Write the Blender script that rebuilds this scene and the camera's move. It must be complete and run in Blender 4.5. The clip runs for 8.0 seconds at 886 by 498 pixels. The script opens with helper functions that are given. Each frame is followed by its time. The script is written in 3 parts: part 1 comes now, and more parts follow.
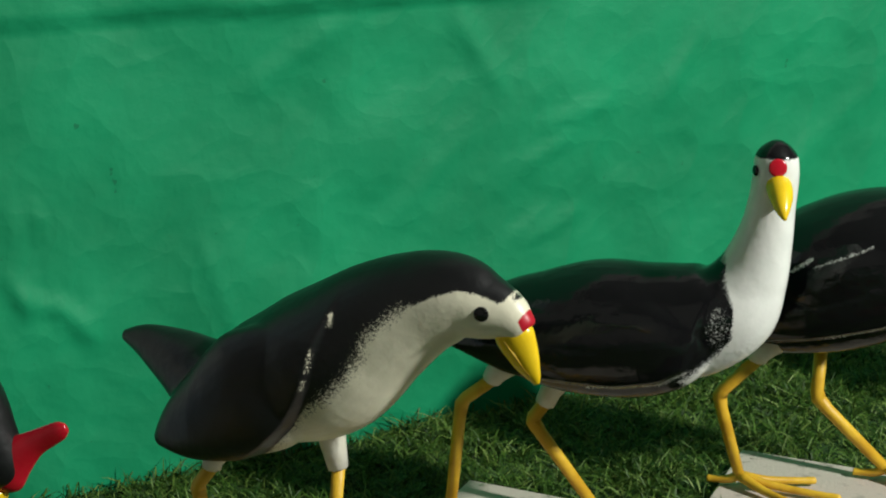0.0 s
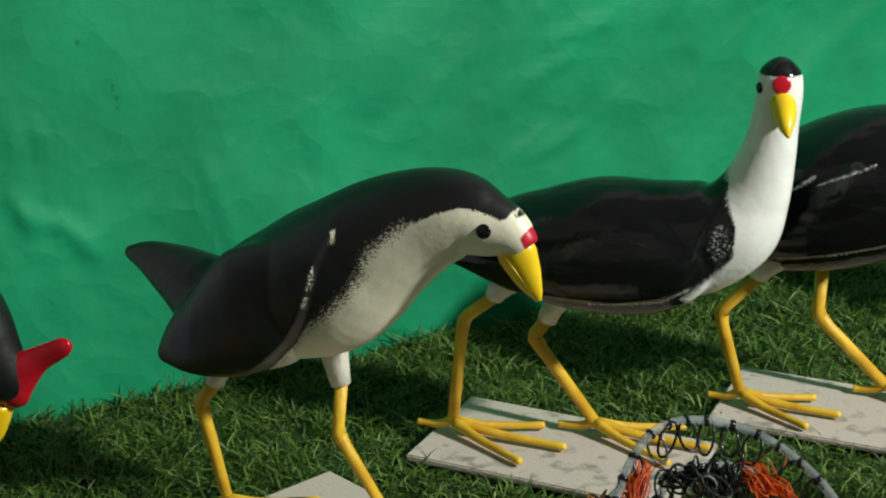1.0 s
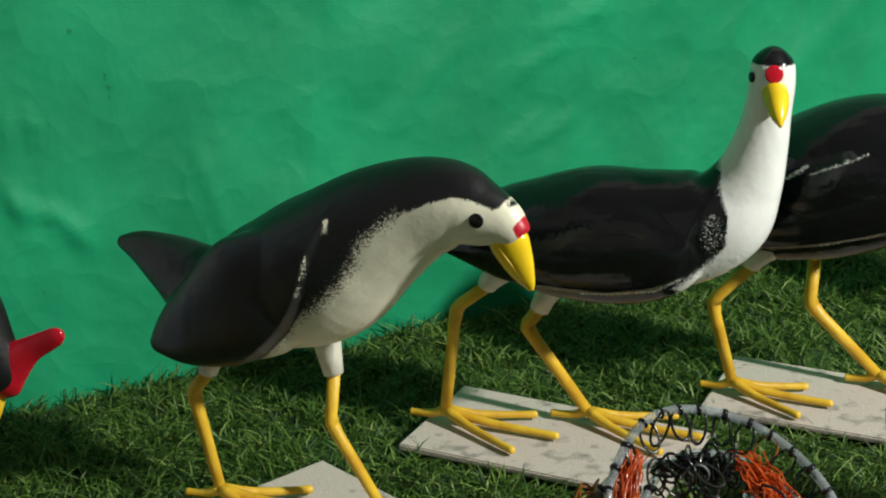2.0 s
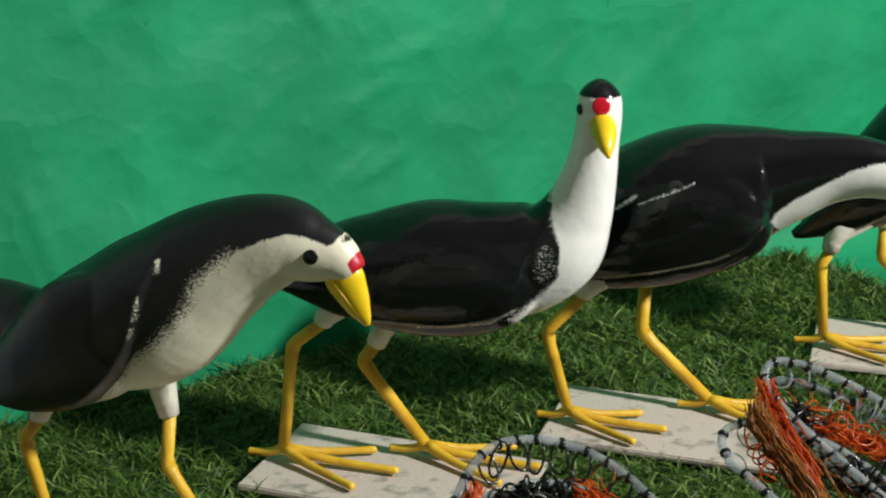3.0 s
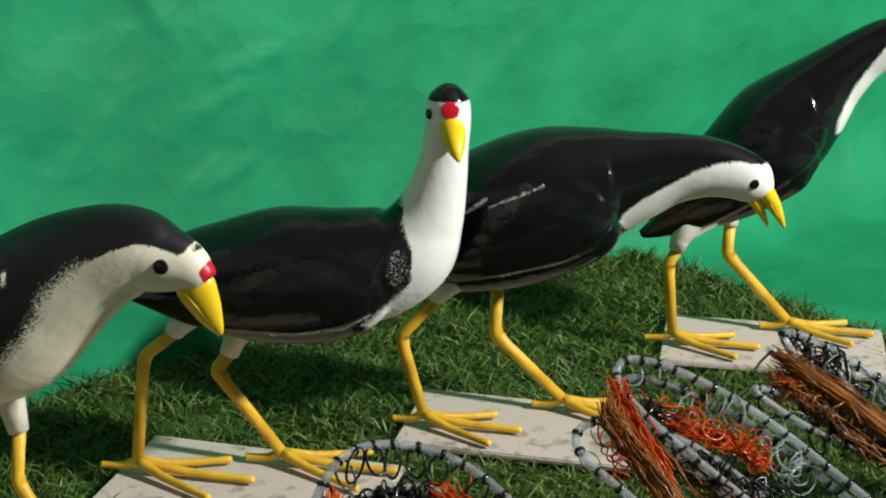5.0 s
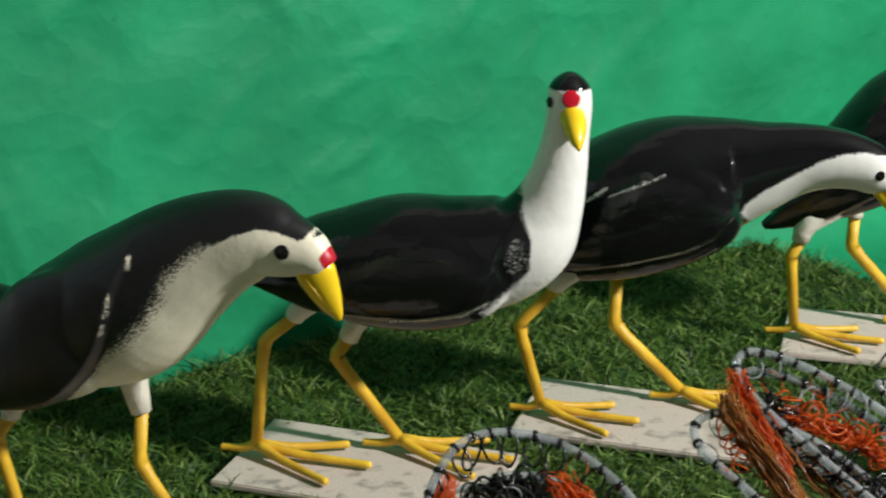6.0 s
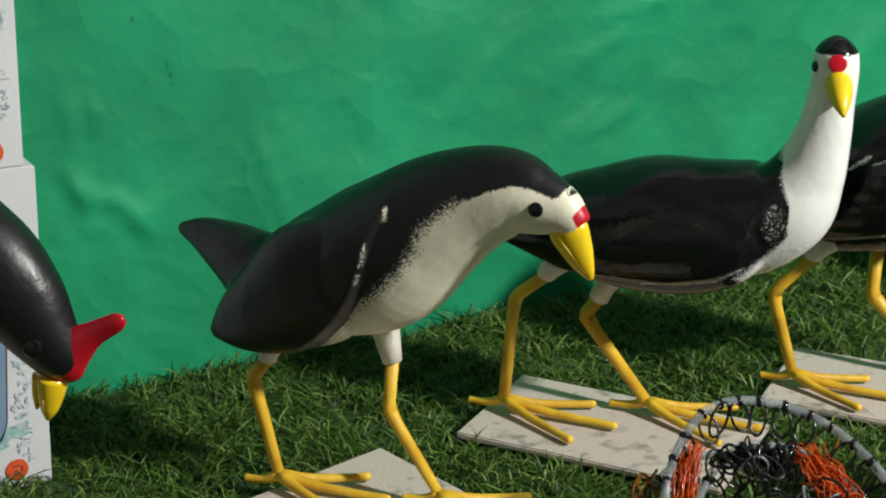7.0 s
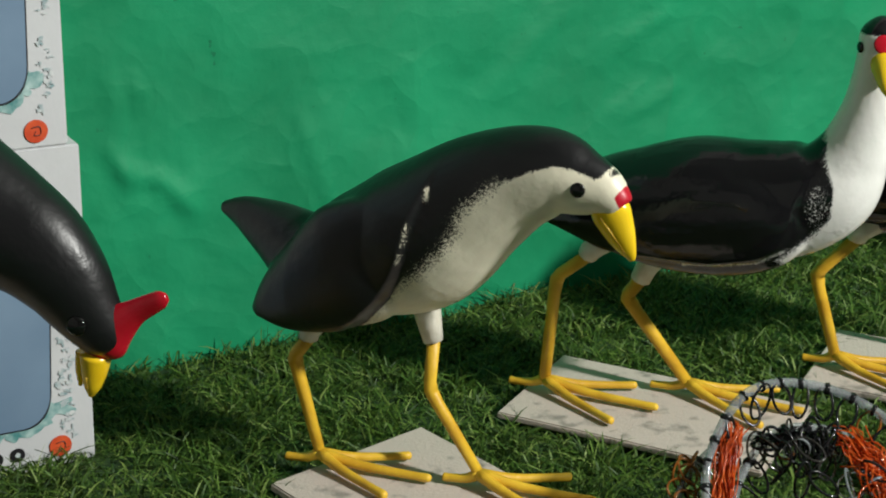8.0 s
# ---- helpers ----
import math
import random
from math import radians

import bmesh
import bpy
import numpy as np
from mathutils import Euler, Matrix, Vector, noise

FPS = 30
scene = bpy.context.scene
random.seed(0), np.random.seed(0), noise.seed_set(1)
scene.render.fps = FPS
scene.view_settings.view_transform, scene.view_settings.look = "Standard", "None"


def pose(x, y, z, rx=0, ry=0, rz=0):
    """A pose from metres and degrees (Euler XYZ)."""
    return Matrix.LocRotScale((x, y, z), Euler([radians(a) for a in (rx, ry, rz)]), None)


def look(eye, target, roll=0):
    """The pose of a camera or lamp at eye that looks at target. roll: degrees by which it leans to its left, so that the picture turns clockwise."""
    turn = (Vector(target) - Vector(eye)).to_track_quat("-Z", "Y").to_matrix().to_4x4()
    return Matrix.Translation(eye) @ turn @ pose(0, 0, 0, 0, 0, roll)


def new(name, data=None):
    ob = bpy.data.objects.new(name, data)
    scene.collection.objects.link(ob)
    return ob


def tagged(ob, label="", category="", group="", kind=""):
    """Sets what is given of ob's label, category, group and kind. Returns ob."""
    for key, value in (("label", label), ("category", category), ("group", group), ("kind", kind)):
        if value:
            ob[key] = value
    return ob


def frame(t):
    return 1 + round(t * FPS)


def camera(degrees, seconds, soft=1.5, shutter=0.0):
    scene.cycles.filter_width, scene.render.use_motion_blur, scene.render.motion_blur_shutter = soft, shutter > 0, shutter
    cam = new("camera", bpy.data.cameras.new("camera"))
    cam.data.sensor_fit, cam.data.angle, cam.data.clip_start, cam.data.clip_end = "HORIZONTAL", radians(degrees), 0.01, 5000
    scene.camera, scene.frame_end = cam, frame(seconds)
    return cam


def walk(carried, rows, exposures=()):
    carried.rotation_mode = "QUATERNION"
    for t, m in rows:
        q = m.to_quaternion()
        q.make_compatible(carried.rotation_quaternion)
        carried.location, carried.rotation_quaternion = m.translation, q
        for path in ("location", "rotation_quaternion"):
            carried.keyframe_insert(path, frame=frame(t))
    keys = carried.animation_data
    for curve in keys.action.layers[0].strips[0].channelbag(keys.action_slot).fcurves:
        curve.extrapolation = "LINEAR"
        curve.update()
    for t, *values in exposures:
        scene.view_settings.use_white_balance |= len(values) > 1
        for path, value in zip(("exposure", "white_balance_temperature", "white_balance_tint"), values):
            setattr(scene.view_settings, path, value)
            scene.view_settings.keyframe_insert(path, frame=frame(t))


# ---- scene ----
cam = camera(29.6, 8.0, soft=2.0, shutter=0.15)
EYE = (0.0, 0.0, 0.63)
ROWS = [  # seconds, yaw, pitch, roll
    (0.0, 0.0, -16.0, 0.0), (0.5, -0.02, -17.19, 0.02), (1.0, 0.1, -18.83, -0.05), (1.2, 0.12, -19.13, -0.04),
    (2.3, -0.58, -19.19, -0.2), (2.5, -1.59, -18.84, -0.32), (3.0, -5.92, -17.95, -0.64), (3.5, -8.93, -17.79, -0.78),
    (4.0, -9.6, -17.75, -0.87), (4.5, -10.71, -17.72, -1.01), (4.7, -11.13, -17.69, -1.03), (5.8, -9.59, -17.86, -0.6),
    (6.0, -7.01, -18.15, -0.45), (6.5, -0.98, -18.96, -0.13), (7.0, 1.89, -19.58, 0.2), (7.5, 2.89, -20.05, 0.3),
    (8.0, 3.33, -20.26, 0.39),
]
walk(cam, [(t, pose(*EYE, 90 + pitch, roll, yaw)) for t, yaw, pitch, roll in ROWS],
     [(0.0, -0.2, 6500, 3), (1.2, -0.08, 6500, 4), (2.5, 0.0, 6500, 6), (3.5, 0.05, 6500, 10), (6.0, 0.05, 6500, 10), (8.0, -0.03, 6500, 7)])

# ---- light: one unseen square lamp, placed from the shadows' direction, and the room's bounce ----
world = bpy.data.worlds.new("world")
scene.world = world
world.use_nodes = True
world.node_tree.nodes["Background"].inputs[0].default_value = (0.9, 0.95, 1.0, 1)
world.node_tree.nodes["Background"].inputs[1].default_value = 0.05


def area_lamp(name, eye, target, sx, sy, watts, colour):
    lamp = bpy.data.lights.new(name, "AREA")
    lamp.shape, lamp.size, lamp.size_y, lamp.energy, lamp.color = "RECTANGLE", sx, sy, watts, colour
    ob = new(name, lamp)
    ob.matrix_world = look(eye, target)
    return tagged(ob, kind="structure")


area_lamp("room_lamp", (2.41, -0.2, 2.0), (0.15, 1.3, 0.2), 0.17, 0.17, 152, (1.0, 0.985, 0.95))


# ---- materials ----
def material(name, colour, rough=0.5, metal=0.0):
    m = bpy.data.materials.new(name)
    m.use_nodes = True
    b = m.node_tree.nodes["Principled BSDF"]
    b.inputs["Base Color"].default_value = (*colour, 1)
    b.inputs["Roughness"].default_value, b.inputs["Metallic"].default_value = rough, metal
    return m


def node(m, kind, **values):
    n = m.node_tree.nodes.new(kind)
    for key, value in values.items():
        n.inputs[key.replace("_", " ")].default_value = value
    return n


def link(m, a, b):
    m.node_tree.links.new(a, b)


def principled(m):
    return m.node_tree.nodes["Principled BSDF"]


def mottled(m, a, b, scale, detail=5.0, low=0.35, high=0.65, bump=0.0, bump_scale=0.0, rough=None):
    """Base colour wandering between a and b, with an optional fine relief and uneven gloss."""
    co = node(m, "ShaderNodeTexCoord")
    big = node(m, "ShaderNodeTexNoise", Scale=scale, Detail=detail)
    ramp = m.node_tree.nodes.new("ShaderNodeValToRGB")
    ramp.color_ramp.elements[0].position, ramp.color_ramp.elements[1].position = low, high
    ramp.color_ramp.elements[0].color, ramp.color_ramp.elements[1].color = (*a, 1), (*b, 1)
    link(m, co.outputs["Object"], big.inputs["Vector"])
    link(m, big.outputs["Fac"], ramp.inputs["Fac"])
    link(m, ramp.outputs["Color"], principled(m).inputs["Base Color"])
    if bump:
        fine = node(m, "ShaderNodeTexNoise", Scale=bump_scale, Detail=4.0)
        link(m, co.outputs["Object"], fine.inputs["Vector"])
        bm_ = node(m, "ShaderNodeBump", Strength=bump, Distance=0.0025)
        link(m, fine.outputs["Fac"], bm_.inputs["Height"])
        link(m, bm_.outputs["Normal"], principled(m).inputs["Normal"])
    if rough:
        spread = node(m, "ShaderNodeMapRange", To_Min=rough[0], To_Max=rough[1])
        link(m, big.outputs["Fac"], spread.inputs["Value"])
        link(m, spread.outputs["Result"], principled(m).inputs["Roughness"])
    return m


def decoy_paint(name, black_rough, white):
    """Gloss black over cream paint; the attribute 'cream' is the distance inside the cream patch, met with dry-brushed edges."""
    m = material(name, (0.01, 0.01, 0.01), 0.2)
    co = node(m, "ShaderNodeTexCoord")
    at = m.node_tree.nodes.new("ShaderNodeAttribute")
    at.attribute_name = "cream"
    streak = node(m, "ShaderNodeTexNoise", Scale=640.0, Detail=5.0, Roughness=0.8)
    link(m, co.outputs["Object"], streak.inputs["Vector"])
    spread = node(m, "ShaderNodeMapRange", From_Min=0.25, From_Max=0.75, To_Min=-0.008, To_Max=0.008)
    link(m, streak.outputs["Fac"], spread.inputs["Value"])
    add = m.node_tree.nodes.new("ShaderNodeMath")
    link(m, at.outputs["Fac"], add.inputs[0])
    link(m, spread.outputs["Result"], add.inputs[1])
    edge = node(m, "ShaderNodeMapRange", From_Min=-0.0017, From_Max=0.0017)
    link(m, add.outputs[0], edge.inputs["Value"])
    dirt = node(m, "ShaderNodeTexNoise", Scale=38.0, Detail=6.0)
    link(m, co.outputs["Object"], dirt.inputs["Vector"])
    cream = m.node_tree.nodes.new("ShaderNodeValToRGB")
    cream.color_ramp.elements[0].position, cream.color_ramp.elements[1].position = 0.3, 0.6
    cream.color_ramp.elements[0].color = (*[c * 0.86 for c in white], 1)
    cream.color_ramp.elements[1].color = (*white, 1)
    link(m, dirt.outputs["Fac"], cream.inputs["Fac"])
    mix = m.node_tree.nodes.new("ShaderNodeMix")
    mix.data_type = "RGBA"
    mix.inputs[6].default_value = (0.006, 0.006, 0.007, 1)
    link(m, edge.outputs["Result"], mix.inputs[0])
    link(m, cream.outputs["Color"], mix.inputs[7])
    shield = m.node_tree.nodes.new("ShaderNodeAttribute")
    shield.attribute_name = "shield"
    rim = node(m, "ShaderNodeMapRange", From_Min=-0.0004, From_Max=0.0004)
    link(m, shield.outputs["Fac"], rim.inputs["Value"])
    red = m.node_tree.nodes.new("ShaderNodeMix")
    red.data_type = "RGBA"
    red.inputs[7].default_value = (0.45, 0.006, 0.022, 1)
    link(m, rim.outputs["Result"], red.inputs[0])
    link(m, mix.outputs[2], red.inputs[6])
    link(m, red.outputs[2], principled(m).inputs["Base Color"])
    gloss = node(m, "ShaderNodeMapRange", From_Min=0.3, From_Max=0.7, To_Min=black_rough, To_Max=black_rough + 0.08)
    link(m, dirt.outputs["Fac"], gloss.inputs["Value"])
    link(m, gloss.outputs["Result"], principled(m).inputs["Roughness"])
    carve = node(m, "ShaderNodeTexNoise", Scale=55.0, Detail=3.0)
    link(m, co.outputs["Object"], carve.inputs["Vector"])
    bump = node(m, "ShaderNodeBump", Strength=0.26, Distance=0.003)
    link(m, carve.outputs["Fac"], bump.inputs["Height"])
    lumps = node(m, "ShaderNodeTexNoise", Scale=150.0, Detail=2.0)
    link(m, co.outputs["Object"], lumps.inputs["Vector"])
    where = node(m, "ShaderNodeTexNoise", Scale=16.0, Detail=1.0)
    link(m, co.outputs["Object"], where.inputs["Vector"])
    patch = node(m, "ShaderNodeMapRange", From_Min=0.5, From_Max=0.64, To_Min=0.12, To_Max=1.0)
    link(m, where.outputs["Fac"], patch.inputs["Value"])
    sparse = m.node_tree.nodes.new("ShaderNodeMath")
    sparse.operation = "MULTIPLY"
    link(m, lumps.outputs["Fac"], sparse.inputs[0])
    link(m, patch.outputs["Result"], sparse.inputs[1])
    lacquer = node(m, "ShaderNodeBump", Strength=0.25, Distance=0.002)
    link(m, sparse.outputs[0], lacquer.inputs["Height"])
    link(m, lacquer.outputs["Normal"], bump.inputs["Normal"])
    link(m, bump.outputs["Normal"], principled(m).inputs["Normal"])
    return m


PAINT = decoy_paint("decoy_paint", 0.09, (0.86, 0.85, 0.81))
SATIN = decoy_paint("decoy_satin_paint", 0.35, (0.82, 0.77, 0.6))
YELLOW = mottled(material("yellow_enamel", (0.8, 0.5, 0.03), 0.48), (0.58, 0.32, 0.018), (0.78, 0.5, 0.035), 34, bump=0.3, bump_scale=120)
BEAK = mottled(material("beak_enamel", (0.85, 0.6, 0.02), 0.25), (0.78, 0.5, 0.01), (0.9, 0.62, 0.02), 40, bump=0.1, bump_scale=90)
RED = mottled(material("red_enamel", (0.6, 0.01, 0.02), 0.22), (0.38, 0.004, 0.014), (0.5, 0.009, 0.024), 40, bump=0.1, bump_scale=120)
EYE_BLACK = material("eye_gloss", (0.004, 0.004, 0.004), 0.08)
CREAM = mottled(material("cream_putty", (0.75, 0.72, 0.62), 0.4), (0.62, 0.58, 0.47), (0.78, 0.75, 0.66), 60, bump=0.3, bump_scale=150)
BOARD = mottled(material("cement_board", (0.4, 0.36, 0.32), 0.8), (0.26, 0.235, 0.205), (0.52, 0.45, 0.395), 62, 9.0, 0.3, 0.45, bump=0.3, bump_scale=400)
CLOTH = mottled(material("green_cloth", (0.02, 0.3, 0.13), 0.62), (0.0055, 0.19, 0.078), (0.011, 0.28, 0.122), 7, 9.0, 0.3, 0.7)


def crumple(m):
    """Faceted crumpling and a fine weave as relief, with sparse dark specks of dirt."""
    co = node(m, "ShaderNodeTexCoord")
    warp = node(m, "ShaderNodeTexNoise", Scale=7.0, Detail=3.0)
    link(m, co.outputs["Object"], warp.inputs["Vector"])
    push = m.node_tree.nodes.new("ShaderNodeVectorMath")
    push.operation = "MULTIPLY_ADD"
    push.inputs[1].default_value = (0.16, 0.16, 0.16)
    link(m, warp.outputs["Color"], push.inputs[0])
    link(m, co.outputs["Object"], push.inputs[2])
    previous = None
    for scale, strength, distance in ((9.0, 0.5, 0.009), (23.0, 0.4, 0.004)):
        facets = node(m, "ShaderNodeTexVoronoi", Scale=scale)
        link(m, push.outputs[0], facets.inputs["Vector"])
        bump = node(m, "ShaderNodeBump", Strength=strength, Distance=distance)
        link(m, facets.outputs["Distance"], bump.inputs["Height"])
        if previous:
            link(m, previous.outputs["Normal"], bump.inputs["Normal"])
        previous = bump
    for scale, strength, distance in ((75.0, 0.35, 0.002), (900.0, 0.15, 0.0006)):
        fine = node(m, "ShaderNodeTexNoise", Scale=scale, Detail=5.0)
        link(m, co.outputs["Object"], fine.inputs["Vector"])
        bump = node(m, "ShaderNodeBump", Strength=strength, Distance=distance)
        link(m, fine.outputs["Fac"], bump.inputs["Height"])
        link(m, previous.outputs["Normal"], bump.inputs["Normal"])
        previous = bump
    link(m, previous.outputs["Normal"], principled(m).inputs["Normal"])
    specks = node(m, "ShaderNodeTexNoise", Scale=95.0, Detail=2.0)
    link(m, co.outputs["Object"], specks.inputs["Vector"])
    spot = node(m, "ShaderNodeMapRange", From_Min=0.74, From_Max=0.8, To_Max=0.45)
    link(m, specks.outputs["Fac"], spot.inputs["Value"])
    base = principled(m).inputs["Base Color"].links[0].from_socket
    mix = m.node_tree.nodes.new("ShaderNodeMix")
    mix.data_type = "RGBA"
    mix.inputs[7].default_value = (0.004, 0.06, 0.03, 1)
    link(m, spot.outputs["Result"], mix.inputs[0])
    link(m, base, mix.inputs[6])
    link(m, mix.outputs[2], principled(m).inputs["Base Color"])


crumple(CLOTH)
principled(CLOTH).inputs["Specular IOR Level"].default_value = 0.28
TURF = material("turf_blade", (0.05, 0.13, 0.02), 0.55)
principled(TURF).inputs["Specular IOR Level"].default_value = 0.3
shade = TURF.node_tree.nodes.new("ShaderNodeNewGeometry")
tints = TURF.node_tree.nodes.new("ShaderNodeValToRGB")
for place, tint in ((0.0, (0.016, 0.042, 0.006)), (0.45, (0.042, 0.095, 0.01)), (0.8, (0.085, 0.155, 0.02)), (1.0, (0.18, 0.25, 0.06))):
    stop = tints.color_ramp.elements[0 if place == 0 else -1] if place in (0.0, 1.0) else tints.color_ramp.elements.new(place)
    stop.color = (*tint, 1)
link(TURF, shade.outputs["Random Per Island"], tints.inputs["Fac"])
link(TURF, tints.outputs["Color"], principled(TURF).inputs["Base Color"])
MAT = mottled(material("turf_backing", (0.02, 0.05, 0.012), 0.9), (0.01, 0.03, 0.008), (0.025, 0.06, 0.015), 80)
PLASTER = mottled(material("cream_plaster", (0.7, 0.68, 0.62), 0.9), (0.23, 0.226, 0.216), (0.29, 0.285, 0.272), 3, bump=0.2, bump_scale=40)
CONCRETE = mottled(material("concrete_floor", (0.3, 0.29, 0.27), 0.7), (0.1, 0.095, 0.09), (0.15, 0.145, 0.135), 4, bump=0.2, bump_scale=60)


# ---- mesh helpers ----
def mesh_object(name, bm, materials, parent=None):
    me = bpy.data.meshes.new(name)
    bm.normal_update()
    bm.to_mesh(me)
    bm.free()
    for m in materials:
        me.materials.append(m)
    ob = new(name, me)
    if parent:
        ob.parent = parent
    return ob


def part(name, bm, mat, parent, label=""):
    return tagged(mesh_object(name, bm, [mat], parent), label)


def smooth_path(points, steps):
    """Catmull-Rom through rows of numbers."""
    p = np.array(points, float)
    p = np.vstack([2 * p[0] - p[1], p, 2 * p[-1] - p[-2]])
    out = []
    for i in range(1, len(p) - 2):
        for k in range(steps):
            t = k / steps
            out.append(0.5 * (2 * p[i] + (p[i + 1] - p[i - 1]) * t + (2 * p[i - 1] - 5 * p[i] + 4 * p[i + 1] - p[i + 2]) * t * t
                              + (3 * p[i] - p[i - 1] - 3 * p[i + 1] + p[i + 2]) * t ** 3))
    out.append(p[-2])
    return np.array(out)


def skin(bm, rings, index=0, closed=False, smooth=True):
    """Joins rings of points into a tube with capped ends."""
    vs = [[bm.verts.new(q) for q in ring] for ring in rings]
    n = len(vs[0])
    pairs = list(zip(vs, vs[1:])) + ([(vs[-1], vs[0])] if closed else [])
    for a, b in pairs:
        for i in range(n):
            f = bm.faces.new((a[i], a[(i + 1) % n], b[(i + 1) % n], b[i]))
            f.material_index, f.smooth = index, smooth
    if not closed:
        for ring in (vs[0][::-1], vs[-1]):
            f = bm.faces.new(ring)
            f.material_index, f.smooth = index, smooth
    return vs


def tube(bm, path, index=0, sides=10, steps=4, closed=False):
    """A round tube along rows of x, y, z, radius."""
    p = smooth_path(path, steps) if steps > 1 else np.array(path, float)
    rings, side = [], None
    for i in range(len(p)):
        if closed:
            d = Vector(p[(i + 1) % len(p)][:3] - p[i - 1][:3]).normalized()
        else:
            d = Vector(p[min(i + 1, len(p) - 1)][:3] - p[max(i - 1, 0)][:3]).normalized()
        if side is None:
            side = d.orthogonal().normalized()
        side = (side - d * side.dot(d)).normalized()
        up = d.cross(side)
        c, r = Vector(p[i][:3]), float(max(p[i][3], 1e-4))
        rings.append([c + r * (math.cos(a) * side + math.sin(a) * up) for a in (2 * math.pi * k / sides for k in range(sides))])
    return skin(bm, rings, index, closed)


def loft(bm, stations, width, lateral=0.0, index=0, steps=7, sides=40, square=1.0):
    """A carved form along a profile in the bird's upright plane: rows of forward, up, half height[, half width factor]."""
    rows = [(*r, width) if len(r) == 3 else r for r in stations]
    p = smooth_path(rows, steps)
    rings = []
    for i in range(len(p)):
        d = p[min(i + 1, len(p) - 1)][:2] - p[max(i - 1, 0)][:2]
        d /= np.linalg.norm(d)
        n = np.array((-d[1], d[0]))
        rh = max(p[i][2], 0.0008)
        rw = rh * p[i][3]
        ring = []
        for k in range(sides):
            a = 2 * math.pi * k / sides
            c, s = math.cos(a), math.sin(a)
            c, s = math.copysign(abs(c) ** square, c), math.copysign(abs(s) ** square, s)
            ring.append((p[i][0] + n[0] * rh * s, lateral - rw * c, p[i][1] + n[1] * rh * s))
        rings.append(ring)
    return skin(bm, rings, index)


def inside_distance(poly, x, z):
    """Signed distance to a closed outline, positive inside."""
    best, inside = 1e9, False
    for (ax, az), (bx, bz) in zip(poly, poly[1:] + poly[:1]):
        dx, dz = bx - ax, bz - az
        t = max(0, min(1, ((x - ax) * dx + (z - az) * dz) / (dx * dx + dz * dz)))
        best = min(best, math.hypot(x - ax - t * dx, z - az - t * dz))
        if (az > z) != (bz > z) and x < ax + (z - az) / dz * dx:
            inside = not inside
    return best if inside else -best


def blob(bm, centre, axis, radius, flat, index, sides=16):
    """A low rounded button facing along axis."""
    axis = Vector(axis).normalized()
    a = axis.orthogonal().normalized()
    b = axis.cross(a)
    rings = []
    for k in range(6):
        t = k / 5 * math.pi / 2
        r, h = radius * math.cos(t) + 1e-5, radius * flat * math.sin(t)
        rings.append([Vector(centre) + axis * h + r * (math.cos(u) * a + math.sin(u) * b) for u in (2 * math.pi * i / sides for i in range(sides))])
    skin(bm, rings, index)


def bent_rod(rows):
    """Straight lengths with short, slightly swollen bends."""
    p = [np.array(r, float) for r in rows]
    out = [p[0]]
    for before, here, after in zip(p, p[1:], p[2:]):
        for k in (-0.16, -0.07, 0.0, 0.07, 0.16):
            q = here + (here - before) * k if k < 0 else here + (after - here) * k
            if abs(k) < 0.1:
                q = 0.7 * q + 0.3 * (here + ((before - here) * 0.08 + (after - here) * 0.08))
                q[3] *= 1.1
            out.append(q)
    return out + [p[-1]]


def foot(bm, x, y, turn, size, index):
    """Three long toes ahead and a short one behind."""
    for angle, length in ((26, 0.078), (0, 0.1), (-28, 0.085), (180, 0.032)):
        a = math.radians(angle + turn)
        c, s = math.cos(a), math.sin(a)
        L = length * size
        tube(bm, [(x, y, 0.011, 0.005), (x + 0.35 * L * c, y + 0.35 * L * s, 0.0058, 0.0039),
                  (x + 0.8 * L * c, y + 0.8 * L * s, 0.0042, 0.0033), (x + 0.97 * L * c, y + 0.97 * L * s, 0.004, 0.0034), (x + L * c, y + L * s, 0.004, 0.001)], index, 8, 3)


def carved(body, wing, width, wing_side, wing_width, step):
    """Body and wings blended into one carved block, as a bmesh; step: the folded wing's outline, its height over the body and its flare."""
    bm = bmesh.new()
    loft(bm, body, width)
    for side in (-1, 1):
        loft(bm, wing, wing_width, side * wing_side, 0, 6, 32)
    rough = mesh_object("block", bm, [])
    block = rough.modifiers.new("blend", "REMESH")
    block.mode, block.voxel_size, block.use_smooth_shade = "VOXEL", 0.0016, True
    sand = rough.modifiers.new("sand", "SMOOTH")
    sand.factor, sand.iterations = 0.5, 4
    bpy.context.view_layer.update()
    done = rough.evaluated_get(bpy.context.evaluated_depsgraph_get()).to_mesh()
    out = bmesh.new()
    out.from_mesh(done)
    bpy.data.objects.remove(rough)
    if step:
        outline, height, flare, low, top = step
        for v in out.verts:
            x, y, z = v.co
            if abs(y) < 0.008:
                continue
            deep = inside_distance(outline, x, z)
            if deep > 0:
                rise = min(1, deep / 0.004) * max(0, min(1, (top - z) / 0.035))
                side = min(1, (abs(y) - 0.008) / 0.02)
                back = max(0, min(1, (x - body[0][0] - 0.03) / 0.06))
                v.co.y += math.copysign(side * rise * (height * back + flare * max(0, min(1, (low - z) / 0.05))), y)
    for f in out.faces:
        f.smooth, f.material_index = True, 0
    return out


